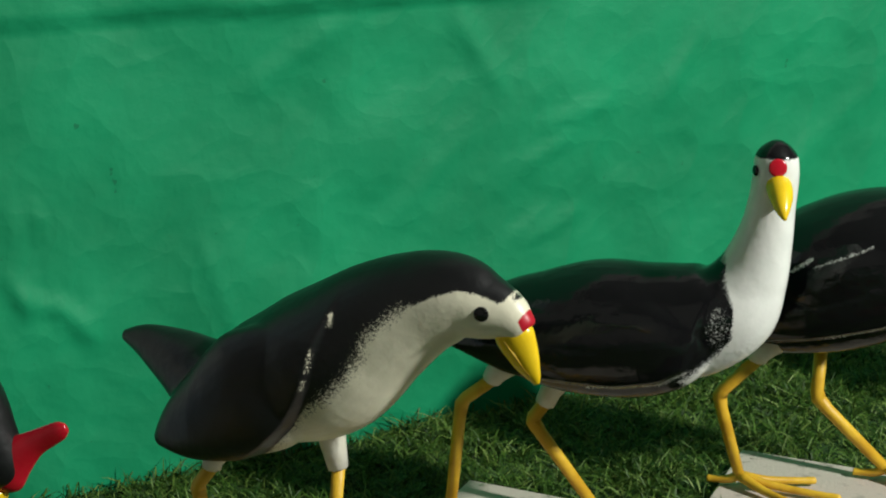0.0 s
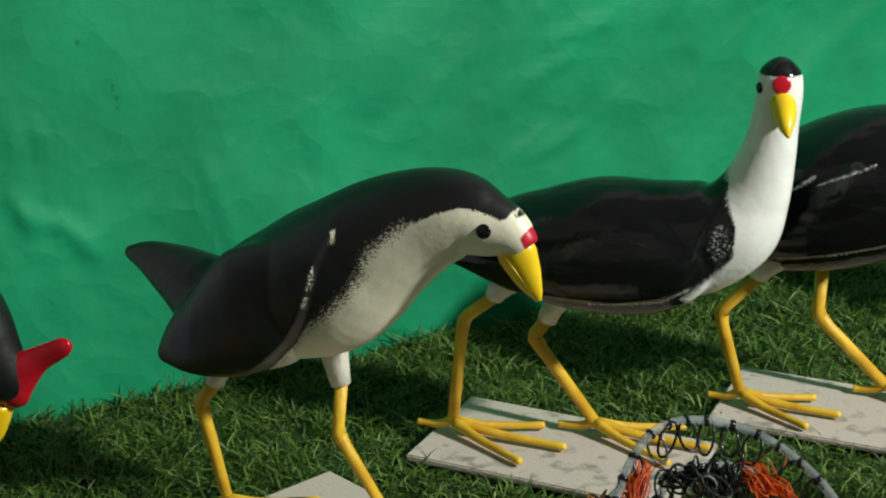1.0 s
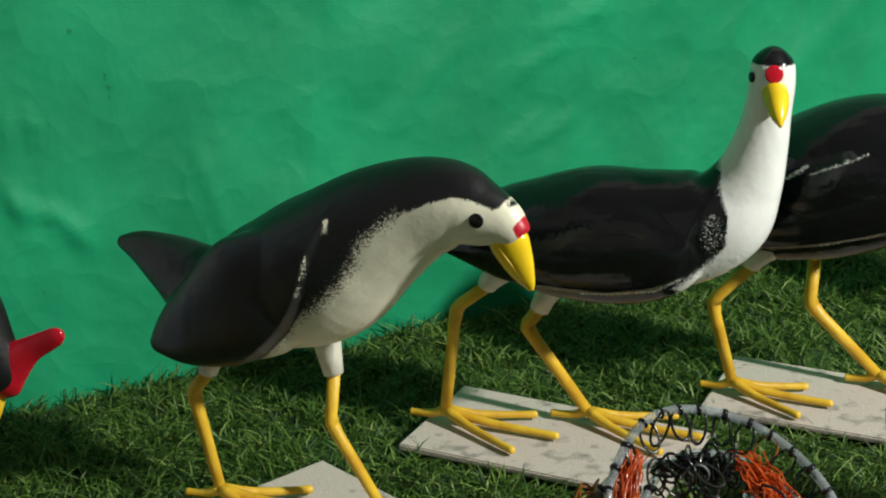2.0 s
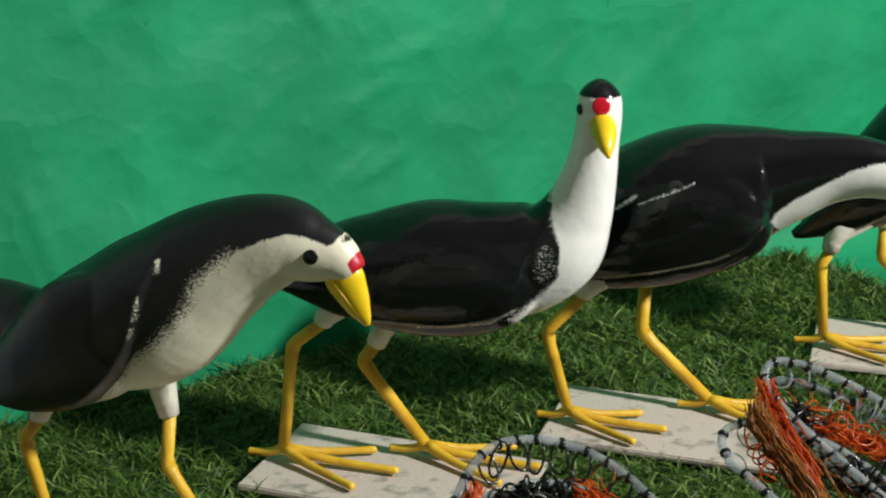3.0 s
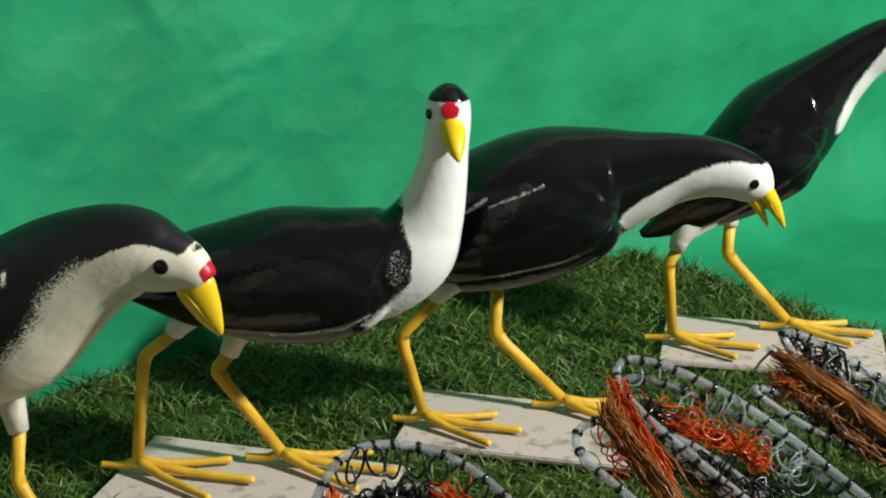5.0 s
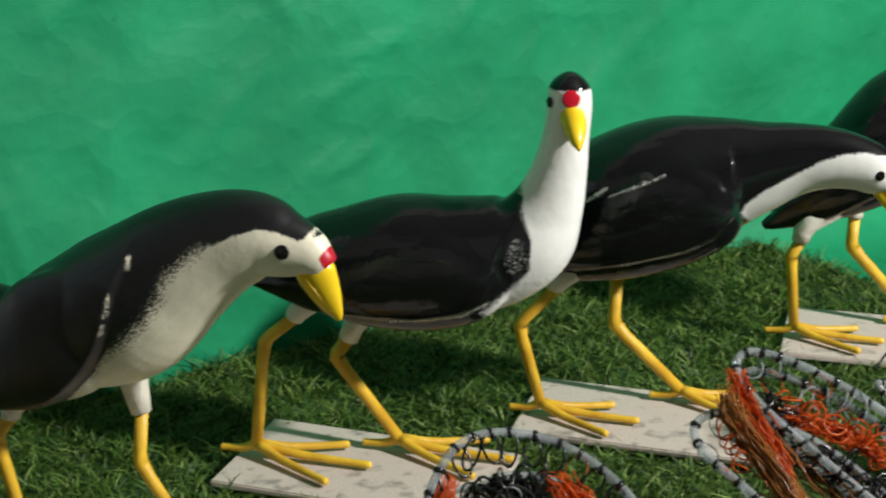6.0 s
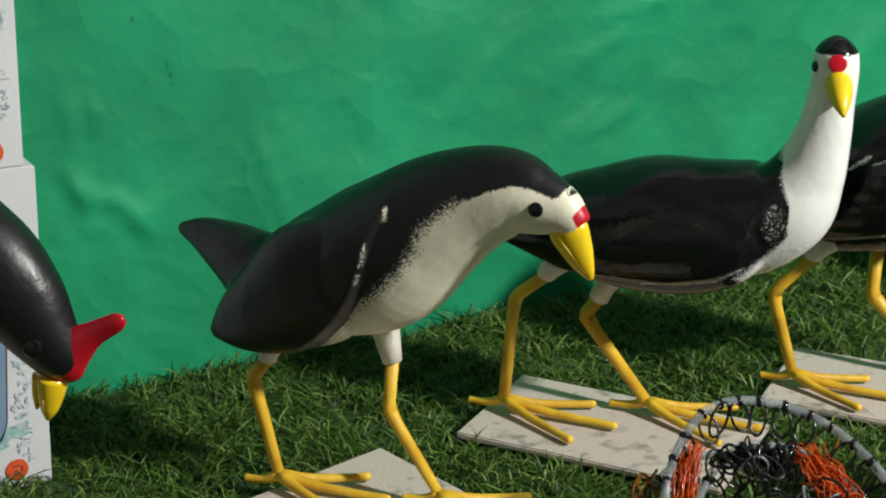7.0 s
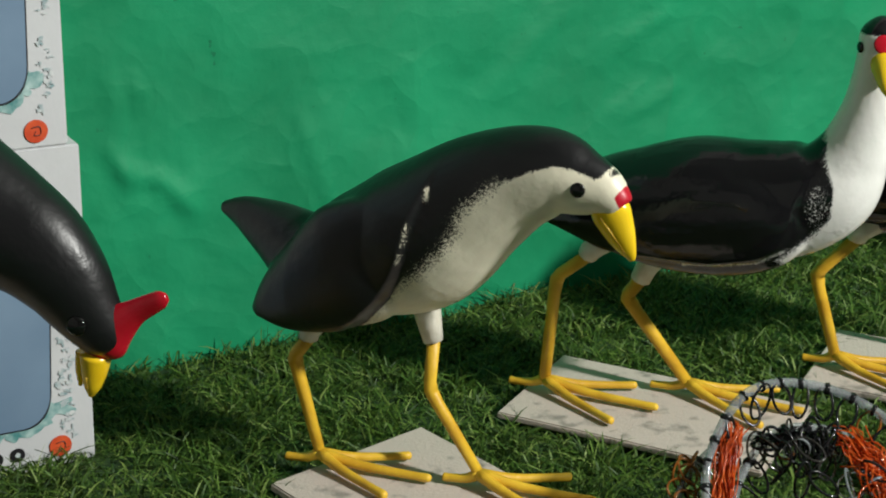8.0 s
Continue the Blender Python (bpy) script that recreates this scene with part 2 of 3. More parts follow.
def bird_decoy(place, yaw, body, wing, cream, beaks, legs, eyes, shield, paint, label, crest=(), bill=(), gape=(), red_patch=(), width=0.8, wing_side=0.024, cuffs=(0.3, 0.5), speckle=(), crisp=2.2, crisp_from=-1.0, brush=0.65, step=(), wing_width=0.5, chips_glints=(), toe_turn=0, toe_size=1.0):
    """One carved decoy; slots: paint, yellow, beak, red, eye, cream."""
    bm = carved(body, wing, width, wing_side, wing_width, step)
    count = len(bm.verts)
    for rows in beaks:
        tube(bm, rows, 2, 14, 5)
        if abs(rows[0][1]) < 0.005 and len(rows) > 3:
            for side in (-1, 1):
                tube(bm, [(x - 0.15 * r, side * r * 0.93, z - 0.15 * r, 0.0008) for x, y, z, r in rows[1:-1]], 1, 5, 3)
    for rows in legs:
        *upper, ankle = rows
        (x0, y0, z0, r0), (x1, y1, z1, r1) = upper[0], upper[1]
        end, forward = cuffs[legs.index(rows)], (0.048 if z0 - z1 < 0.05 and x0 - x1 > 0.015 else 0.004)
        at_end = [p + (q - p) * end for p, q in ((x0, x1), (y0, y1), (z0, z1))]
        tube(bm, [(x0 + forward, y0 * 0.45, z0 + 0.034, r0 * 1.3), (x0, y0 * 0.95, z0 + 0.004, r0), (*at_end, r1 * 1.3)], 5, 8, 2)
        rod = [(*at_end, r1)] + [r for r in upper[1:] if end < 0.95 or r is not upper[1]] + [(*ankle[:2], 0.011, ankle[3])]
        tube(bm, bent_rod([(*r[:3], r[3] * 0.88) for r in rod]), 1, 10, 1)
        foot(bm, ankle[0], ankle[1], toe_turn, toe_size, 1)
    if bill:
        loft(bm, bill, 0.7, 0, 2, 6, 20)
        for side in (-1, 1):
            tube(bm, [(x, side * y, z, 0.0009) for x, y, z in gape], 1, 6, 4)
    if crest:
        loft(bm, crest, 0.55, 0, 3, 5, 20)
    for c, axis, r in eyes:
        blob(bm, c, axis, r, 0.45, 4)
    for c, axis, r in shield:
        blob(bm, c, axis, r, 0.18, 3)
    bm.normal_update()
    ob = mesh_object("bird_decoy", bm, [paint, YELLOW, BEAK, RED, EYE_BLACK, CREAM])
    at = ob.data.attributes.new("cream", "FLOAT", "POINT")
    values = []
    for i, v in enumerate(ob.data.vertices):
        value = -0.05
        x, y, z = v.co
        if cream and i < count:
            value = inside_distance(cream, x, z) * (brush + (crisp - brush) * max(0, min(1, (x - crisp_from) / 0.02)))
            if not step and abs(y) > 0.6 * wing_side and x < wing[-1][0] + 0.002 and any(math.hypot(x - p, z - q) < r + 0.001 for p, q, r in wing):
                value = min(value, -0.05)
            if step and abs(y) > 0.012 and inside_distance(step[0], x, z) > -0.001:
                value = -0.05
            if speckle:
                p, q, a, b = speckle
                near = 1 - math.hypot((x - p) / a, (z - q) / b)
                if near > 0:
                    value = max(value, -0.0095 + 0.0068 * min(1, 2 * near)) if value < 0 else value
        if i < count:
            # cream strokes: chipped paint on the first bird, painted ridge glints on the next two
            for ax, az, bx, bz, wide in chips_glints:
                t = max(0, min(1, ((x - ax) * (bx - ax) + (z - az) * (bz - az)) / ((bx - ax) ** 2 + (bz - az) ** 2)))
                value = max(value, 2.4 * (wide - math.hypot(x - ax - t * (bx - ax), z - az - t * (bz - az))) - 0.0012)
        values.append(value)
    at.data.foreach_set("value", values)
    at = ob.data.attributes.new("shield", "FLOAT", "POINT")
    at.data.foreach_set("value", [inside_distance(red_patch, v.co.x, v.co.z) if red_patch and i < count else -0.05 for i, v in enumerate(ob.data.vertices)])
    ob.matrix_world = pose(*place, 0.03, 0, 0, yaw)
    return tagged(ob, label, "decoy", "bird decoys")


# ---- room ----
def box_mesh(bm, x0, y0, z0, x1, y1, z1, index=0):
    vs = [bm.verts.new((x, y, z)) for x in (x0, x1) for y in (y0, y1) for z in (z0, z1)]
    for q in ((0, 1, 3, 2), (4, 6, 7, 5), (0, 4, 5, 1), (2, 3, 7, 6), (0, 2, 6, 4), (1, 5, 7, 3)):
        bm.faces.new([vs[i] for i in q]).material_index = index


def slab(name, x0, y0, z0, x1, y1, z1, mat, m=None):
    bm = bmesh.new()
    box_mesh(bm, x0, y0, z0, x1, y1, z1)
    ob = mesh_object(name, bm, [mat])
    if m:
        ob.matrix_world = m
    return tagged(ob, kind="structure")


CORNER, WALL_YAW = (0.6, 1.87), 28.5   # the corner behind the flock
ROOM = pose(*CORNER, 0, 0, 0, WALL_YAW)
slab("floor", -3.2, -4.0, -0.05, 2.6, 0.16, 0.0, CONCRETE, ROOM)
slab("wall_north", -3.2, 0.03, 0.0, 2.6, 0.16, 2.6, PLASTER, ROOM)
# unseen walls and ceiling, added to close the room and bounce the lamp's light
slab("wall_east", 2.6, -4.0, 0.0, 2.7, 0.16, 2.6, PLASTER, ROOM)
slab("wall_west", -3.3, -4.0, 0.0, -3.2, 0.16, 2.6, PLASTER, ROOM)
slab("wall_south", -3.3, -4.1, 0.0, 2.7, -4.0, 2.6, PLASTER, ROOM)
slab("ceiling", -3.3, -4.1, 2.6, 2.7, 0.16, 2.7, PLASTER, ROOM)


def backdrop():
    """A creased green cloth hung down the wall and swept out over the floor, under the turf."""
    us = list(np.arange(-1.85, -1.2, 0.012)) + list(np.arange(-1.2, -0.3, 0.0065)) + list(np.arange(-0.3, 1.9, 0.012))
    drops = [("wall", z) for z in list(np.arange(1.3, 0.62, -0.05)) + list(np.arange(0.62, 0.0, -0.0075))]
    drops += [("bend", k / 8) for k in range(9)] + [("floor", v) for v in np.arange(0.02, 1.5, 0.03)]
    verts = []
    for u in us:
        r = 0.012 + 0.1 * max(0.0, min(1.0, (u + 0.2) / 0.35))
        for where, w in drops:
            if where == "wall":
                y, z, ny, nz = 0.0, r + w * (1.3 - r) / 1.3, -1.0, 0.0
            elif where == "bend":
                a = w * math.pi / 2
                y, z, ny, nz = -r + r * math.cos(a), r - r * math.sin(a), -math.cos(a), math.sin(a)
            else:
                y, z, ny, nz = -r - w, 0.0, 0.0, 1.0
            q = z - y
            d = 0.009 * noise.noise((u * 2.2, q * 1.6, 3.1)) + 0.003 * noise.noise((u * 7 + q * 5, q * 6 - u * 3, 7.7))
            bend = 0.35 * noise.noise((u * 6, q * 6, 2.0))
            d -= 0.011 * noise.voronoi((u * 3.4 + 2.2 * q + bend, q * 4.6 - 1.6 * u - bend, 1.3))[0][0]
            d -= 0.0035 * noise.voronoi((u * 11 - 4 * q + bend, q * 10 + 3 * u + bend, 9.3))[0][0]
            if where == "wall":
                sag = 0.425 + 0.006 * noise.noise((u * 9, 0.0, 6.0))
                d += 0.009 * max(0.0, min(1.0, (z - sag) / 0.008)) * max(0.0, min(1.0, (-0.45 - u) / 0.2))
            for (ax, az, bx, bz, deep, wide) in CREASES:
                t = max(0, min(1, ((u - ax) * (bx - ax) + (z - az) * (bz - az)) / ((bx - ax) ** 2 + (bz - az) ** 2)))
                off = math.hypot(u - ax - t * (bx - ax), z - az - t * (bz - az)) / wide
                if off < 3 and where == "wall":
                    d += deep * math.exp(-off * off) * math.sin(math.pi * (0.15 + 0.7 * t))
            d = max(d + 0.012, 0.0)
            if where == "floor":
                d = d * 0.15
            verts.append((u, y + ny * (d + 0.004), z + nz * (d * 0.5 + 0.001)))
    n = len(drops)
    faces = [(i * n + j, i * n + j + 1, (i + 1) * n + j + 1, (i + 1) * n + j) for i in range(len(us) - 1) for j in range(n - 1)]
    me = bpy.data.meshes.new("backdrop_cloth")
    me.from_pydata(verts, [], faces)
    for p in me.polygons:
        p.use_smooth = True
    me.materials.append(CLOTH)
    ob = new("backdrop_cloth", me)
    ob.matrix_world = ROOM
    return tagged(ob, "creased plain green cloth hung on the wall behind the turf", "backdrop cloth")


# folds in the cloth: start and end along the wall and up, height, half width
CREASES = [(-0.68, 0.425, -0.62, 0.33, 0.005, 0.012),
           (-1.105, 0.226, -1.082, 0.185, 0.0055, 0.007), (-1.09, 0.2, -1.045, 0.182, 0.005, 0.007), (-1.06, 0.19, -1.028, 0.155, 0.005, 0.007),
           (-1.075, 0.29, -1.066, 0.235, 0.006, 0.006), (-1.092, 0.3, -1.086, 0.17, 0.005, 0.012), (-1.028, 0.29, -1.032, 0.15, 0.004, 0.012),
           (-0.93, 0.23, -0.9, 0.14, 0.0035, 0.006), (-0.88, 0.36, -0.78, 0.42, 0.004, 0.01), (-0.6, 0.26, -0.54, 0.29, 0.004, 0.007), (-0.6, 0.185, -0.53, 0.21, 0.004, 0.007),
           (-0.62, 0.19, -0.57, 0.215, 0.003, 0.006), (-0.58, 0.3, -0.5, 0.315, 0.004, 0.008), (-0.44, 0.31, -0.4, 0.37, 0.004, 0.01), (-0.75, 0.22, -0.66, 0.3, 0.003, 0.012),
           (-0.3, 0.2, -0.12, 0.33, 0.003, 0.012), (0.0, 0.3, 0.12, 0.5, 0.003, 0.02)]


backdrop()


BOARDS = [(-0.093, 1.214, -46.5, 0.24, 0.147), (0.023, 1.3615, -25.0, 0.225, 0.131), (0.274, 1.43, -23.5, 0.235, 0.125), (0.566, 1.595, -21.5, 0.222, 0.135),
          (-0.58, 1.06, -15.0, 0.24, 0.14)]   # far left corner, turn, length, depth


def turf():
    """Artificial grass: a backing sheet and leaning, curled blades."""
    slab("turf_mat", -1.7, -1.25, 0.0045, -0.004, -0.02, 0.016, MAT, ROOM)
    rng = np.random.default_rng(4)
    n = 190000
    x, y = rng.uniform(-1.4, -0.004, n), rng.uniform(-0.98, -0.012, n)
    bare = np.zeros(n, bool)
    c, si = math.cos(math.radians(WALL_YAW)), math.sin(math.radians(WALL_YAW))
    wx, wy = CORNER[0] + x * c - y * si, CORNER[1] + x * si + y * c
    for bx, by, turn, length, depth in BOARDS:   # pressed flat under the boards
        bc, bs = math.cos(math.radians(turn)), math.sin(math.radians(turn))
        f, g = (wx - bx) * bc + (wy - by) * bs, (wy - by) * bc - (wx - bx) * bs
        bare |= (f > -0.002) & (f < length + 0.002) & (g > -depth - 0.002) & (g < 0.002)
    x, y = x[~bare], y[~bare]
    n = len(x)
    clump = np.array([noise.noise((p * 16, q * 16, 0.0)) + 0.8 * noise.noise((p * 48, q * 48, 4.0)) for p, q in zip(x, y)])
    a = rng.uniform(0, 2 * math.pi, n) + 3 * clump
    lean = np.clip(rng.uniform(0.45, 1.65, n) - 0.2 * clump, 0.3, 1.6)
    L, w = rng.uniform(0.01, 0.023, n) * (1 + 0.4 * clump), rng.uniform(0.0005, 0.00105, n)
    dx, dy = np.cos(a), np.sin(a)
    px, py = -dy * w, dx * w
    bend = rng.uniform(-1.5, 1.5, n)
    verts = np.zeros((n, 7, 3))
    for k, (t, wide) in enumerate(((0, 1), (0, -1), (0.4, 0.95), (0.4, -0.95), (0.75, 0.8), (0.75, -0.8), (1, 0))):
        reach = L * np.sin(lean) * t ** 1.5
        up = L * (np.cos(lean) * t + 0.45 * t * (1 - t))
        side = bend * L * t * t
        verts[:, k, 0], verts[:, k, 1], verts[:, k, 2] = x + dx * reach - dy * side + px * wide, y + dy * reach + dx * side + py * wide, 0.013 + up
    base = np.arange(n)[:, None] * 7
    quads = np.vstack([base + np.array([0, 1, 3, 2]), base + np.array([2, 3, 5, 4])])
    tris = base + np.array([4, 5, 6])
    me = bpy.data.meshes.new("turf_blades")
    me.from_pydata(verts.reshape(-1, 3), [], quads.tolist() + tris.tolist())
    me.materials.append(TURF)
    ob = new("turf_blades", me)
    ob.matrix_world = ROOM
    return tagged(ob, "dense green artificial turf blades", "grass", kind="stuff")


turf()


def base_board(x, y, yaw, length, depth):
    """A cement offcut with its far left corner at x, y."""
    bm = bmesh.new()
    box_mesh(bm, 0, -depth, 0.0, length, 0, 0.006)
    bmesh.ops.bevel(bm, geom=bm.edges[:], offset=0.0012, segments=2, affect="EDGES")
    for v in bm.verts:
        v.co.x += 0.0015 * noise.noise((v.co.y * 60, v.co.z * 90, x * 9))
        v.co.y += 0.0015 * noise.noise((v.co.x * 60, v.co.z * 90, y * 9))
    ob = mesh_object("base_board", bm, [BOARD])
    ob.matrix_world = pose(x, y, 0.0225, 0, 0, yaw)
    return tagged(ob, "pale grey-beige cement board offcut lying on turf", "board", "base boards")


for spot_board in BOARDS:
    base_board(*spot_board)

# ---- decoys ----
bird_decoy((-0.103, 1.126), -28,
    [(-0.156, 0.189, 0.0043), (-0.134, 0.187, 0.0141), (-0.106, 0.178, 0.0242), (-0.064, 0.1635, 0.0365), (-0.02, 0.1775, 0.0478), (0.025, 0.199, 0.0537), (0.069, 0.2335, 0.0445), (0.102, 0.2535, 0.036), (0.129, 0.261, 0.03), (0.15, 0.2575, 0.0231), (0.164, 0.2535, 0.018), (0.172, 0.248, 0.0138), (0.1765, 0.2435, 0.0112)],
    [(-0.108, 0.123, 0.0045), (-0.085, 0.136, 0.022), (-0.052, 0.155, 0.037), (-0.02, 0.176, 0.0465), (0.0, 0.19, 0.042), (0.018, 0.2, 0.034), (0.028, 0.205, 0.024), (0.033, 0.207, 0.01)],
    [(0.195, 0.276), (0.181, 0.274), (0.177, 0.269), (0.1745, 0.267), (0.172, 0.267), (0.17, 0.272), (0.1675, 0.267), (0.164, 0.2655), (0.157, 0.268), (0.148, 0.271), (0.138, 0.2725), (0.122, 0.267), (0.097, 0.254), (0.075, 0.234), (0.072, 0.221), (0.0615, 0.203), (0.0445, 0.186), (0.0245, 0.17), (0.0, 0.143), (-0.03, 0.115), (0.047, 0.11), (0.11, 0.181), (0.172, 0.233), (0.203, 0.265)],
    [],
    [[(-0.06, -0.016, 0.115, 0.0084), (-0.082, -0.016, 0.087, 0.006), (-0.061, -0.016, 0.0, 0.0048)],
     [(0.016, 0.016, 0.138, 0.0115), (0.022, 0.016, 0.11, 0.0058), (0.018, 0.016, 0.07, 0.0055), (0.061, 0.016, 0.0, 0.0046)]],
    [((0.154, -0.0175, 0.258), (0.2, -1, 0.1), 0.0052), ((0.154, 0.0175, 0.258), (0.2, 1, 0.1), 0.0052)],
    [], SATIN,
    "black and cream painted wooden waterhen decoy bending to peck", toe_turn=12, toe_size=0.9, wing_side=0.023, wing_width=0.46,
    step=([(0.06, 0.29), (0.0529, 0.2569), (0.0482, 0.2423), (0.0423, 0.2234), (0.0384, 0.2106), (0.0343, 0.1936), (0.0271, 0.1778), (0.0149, 0.1589), (-0.002, 0.1408), (-0.0193, 0.1266), (-0.05, 0.1), (-0.2, 0.09), (-0.2, 0.3)], 0.0055, 0.005, 0.185, 0.262),
    chips_glints=[(0.0485, 0.2455, 0.0488, 0.239, 0.0019), (0.0383, 0.2215, 0.0352, 0.2055, 0.0005), (0.0335, 0.2, 0.0305, 0.1916, 0.0003)], cuffs=(0.35, 1.0), crisp=4.0, crisp_from=0.1,
    bill=[(0.168, 0.246, 0.013, 0.7), (0.1705, 0.24, 0.0142, 0.66), (0.1752, 0.231, 0.0122, 0.62), (0.18, 0.222, 0.0092, 0.6), (0.1845, 0.2145, 0.0052, 0.6), (0.1868, 0.2095, 0.002, 0.6)],
    gape=[(0.167, 0.0088, 0.2385), (0.1725, 0.0075, 0.231), (0.178, 0.0053, 0.223), (0.183, 0.003, 0.2155)],
    red_patch=[(0.1765, 0.254), (0.1815, 0.2625), (0.2, 0.264), (0.2, 0.238), (0.18, 0.246)])
bird_decoy((0.071, 1.28), -22,
    [(-0.083, 0.153, 0.0037), (-0.055, 0.158, 0.016), (-0.017, 0.167, 0.0371), (0.021, 0.171, 0.0473), (0.063, 0.178, 0.0527), (0.104, 0.184, 0.0488), (0.136, 0.192, 0.045), (0.161, 0.207, 0.0386), (0.175, 0.231, 0.0285), (0.1835, 0.261, 0.0215, 0.9), (0.1875, 0.288, 0.018, 0.95), (0.1895, 0.31, 0.0172, 1.0), (0.189, 0.325, 0.0157, 1.0), (0.189, 0.333, 0.0095, 1.0), (0.189, 0.337, 0.003, 1.0)],
    [(-0.061, 0.155, 0.0036), (-0.018, 0.162, 0.024), (0.032, 0.165, 0.038), (0.082, 0.17, 0.042), (0.118, 0.178, 0.0385), (0.141, 0.187, 0.025), (0.147, 0.19, 0.012)],
    [(0.150, 0.325), (0.155, 0.298), (0.150, 0.275), (0.153, 0.256), (0.16, 0.231), (0.169, 0.21), (0.168, 0.187), (0.152, 0.168), (0.132, 0.151), (0.153, 0.121), (0.25, 0.13), (0.243, 0.325)],
    [[(0.193, -0.010, 0.306, 0.0098), (0.198, -0.022, 0.301, 0.009), (0.202, -0.033, 0.293, 0.0055), (0.205, -0.039, 0.287, 0.0012)]],
    [[(-0.016, -0.021, 0.134, 0.01), (-0.052, -0.021, 0.104, 0.006), (-0.061, -0.021, 0.0, 0.0057)],
     [(0.02, 0.021, 0.116, 0.0102), (-0.006, 0.021, 0.079, 0.0066), (0.05, 0.021, 0.0, 0.0057)]],
    [((0.1765, -0.0112, 0.315), (-0.75, -0.66, 0), 0.0042), ((0.202, 0.011, 0.315), (0.75, 0.66, 0), 0.0042)],
    [((0.1935, -0.0155, 0.3195), (0.3, -0.9, 0.15), 0.0068)], PAINT,
    "upright black and white painted wooden waterhen decoy with turned head", cuffs=(0.28, 0.55), speckle=(0.158, 0.197, 0.014, 0.026), crisp=5.0, crisp_from=0.158, brush=1.3,
    step=([(0.158, 0.24), (0.1523, 0.2195), (0.1457, 0.1981), (0.1442, 0.184), (0.1375, 0.1604), (0.1168, 0.1478), (0.0819, 0.1392), (0.0395, 0.1382), (-0.1, 0.13), (-0.1, 0.26)], 0.0035, 0.003, 0.17, 0.228),
    # glint along the wing's lower ridge, painted in cream
    chips_glints=[(0.1375, 0.1604, 0.1168, 0.1478, 0.0009), (0.1168, 0.1478, 0.06, 0.1385, 0.001)])
bird_decoy((0.322, 1.35), -22,
    [(-0.097, 0.135, 0.005), (-0.056, 0.154, 0.0297), (-0.022, 0.181, 0.0545), (0.017, 0.199, 0.0615), (0.056, 0.2135, 0.059), (0.089, 0.225, 0.0485), (0.117, 0.233, 0.039), (0.145, 0.241, 0.0308), (0.173, 0.244, 0.0259), (0.196, 0.241, 0.0226), (0.213, 0.235, 0.0197), (0.223, 0.231, 0.0132), (0.229, 0.229, 0.004)],
    [(-0.094, 0.138, 0.0049), (-0.05, 0.152, 0.0289), (-0.001, 0.172, 0.043), (0.041, 0.190, 0.0465), (0.074, 0.208, 0.0445), (0.09, 0.217, 0.034), (0.098, 0.221, 0.018)],
    [(0.236, 0.25), (0.217, 0.251), (0.201, 0.254), (0.183, 0.252), (0.165, 0.245), (0.147, 0.234), (0.124, 0.22), (0.109, 0.207), (0.106, 0.2), (0.108, 0.194), (0.115, 0.184), (0.15, 0.183), (0.195, 0.206), (0.245, 0.214)],
    [[(0.219, 0, 0.231, 0.0085), (0.229, 0, 0.218, 0.0065), (0.236, 0, 0.206, 0.004), (0.241, 0, 0.196, 0.001)],
     [(0.212, 0, 0.222, 0.006), (0.219, 0, 0.212, 0.0045), (0.2275, 0, 0.196, 0.001)]],
    [[(-0.04, -0.031, 0.127, 0.0107), (-0.08, -0.031, 0.083, 0.0064), (-0.058, -0.031, 0.0, 0.0055)],
     [(-0.004, 0.031, 0.122, 0.0071), (-0.006, 0.031, 0.068, 0.0066), (0.058, 0.031, 0.0, 0.0056)]],
    [((0.213, -0.0148, 0.236), (0.1, -1, 0.1), 0.0046), ((0.213, 0.0148, 0.236), (0.1, 1, 0.1), 0.0046)],
    [((0.226, 0.0, 0.235), (1, 0, 0.3), 0.006)], PAINT,
    "glossy black and white wooden waterhen decoy with open beak", cuffs=(0.2, 0.1), wing_side=0.026, wing_width=0.48, toe_size=0.88, crisp=3.0,
    step=([(0.09, 0.3), (0.0946, 0.2582), (0.1022, 0.23), (0.1061, 0.2142), (0.1023, 0.1976), (0.0891, 0.1802), (0.0646, 0.165), (0.0108, 0.1488), (-0.0344, 0.1382), (-0.12, 0.12), (-0.12, 0.3)], 0.006, 0.004, 0.2, 0.256),
    # glints on the wing's ridges, painted as cream lines
    chips_glints=[(-0.0007, 0.211, 0.0429, 0.2315, 0.0005), (-0.0197, 0.2046, -0.0041, 0.2173, 0.0012), (0.0108, 0.1498, 0.0582, 0.1651, 0.0012), (0.0582, 0.1651, 0.0737, 0.1724, 0.0009)])
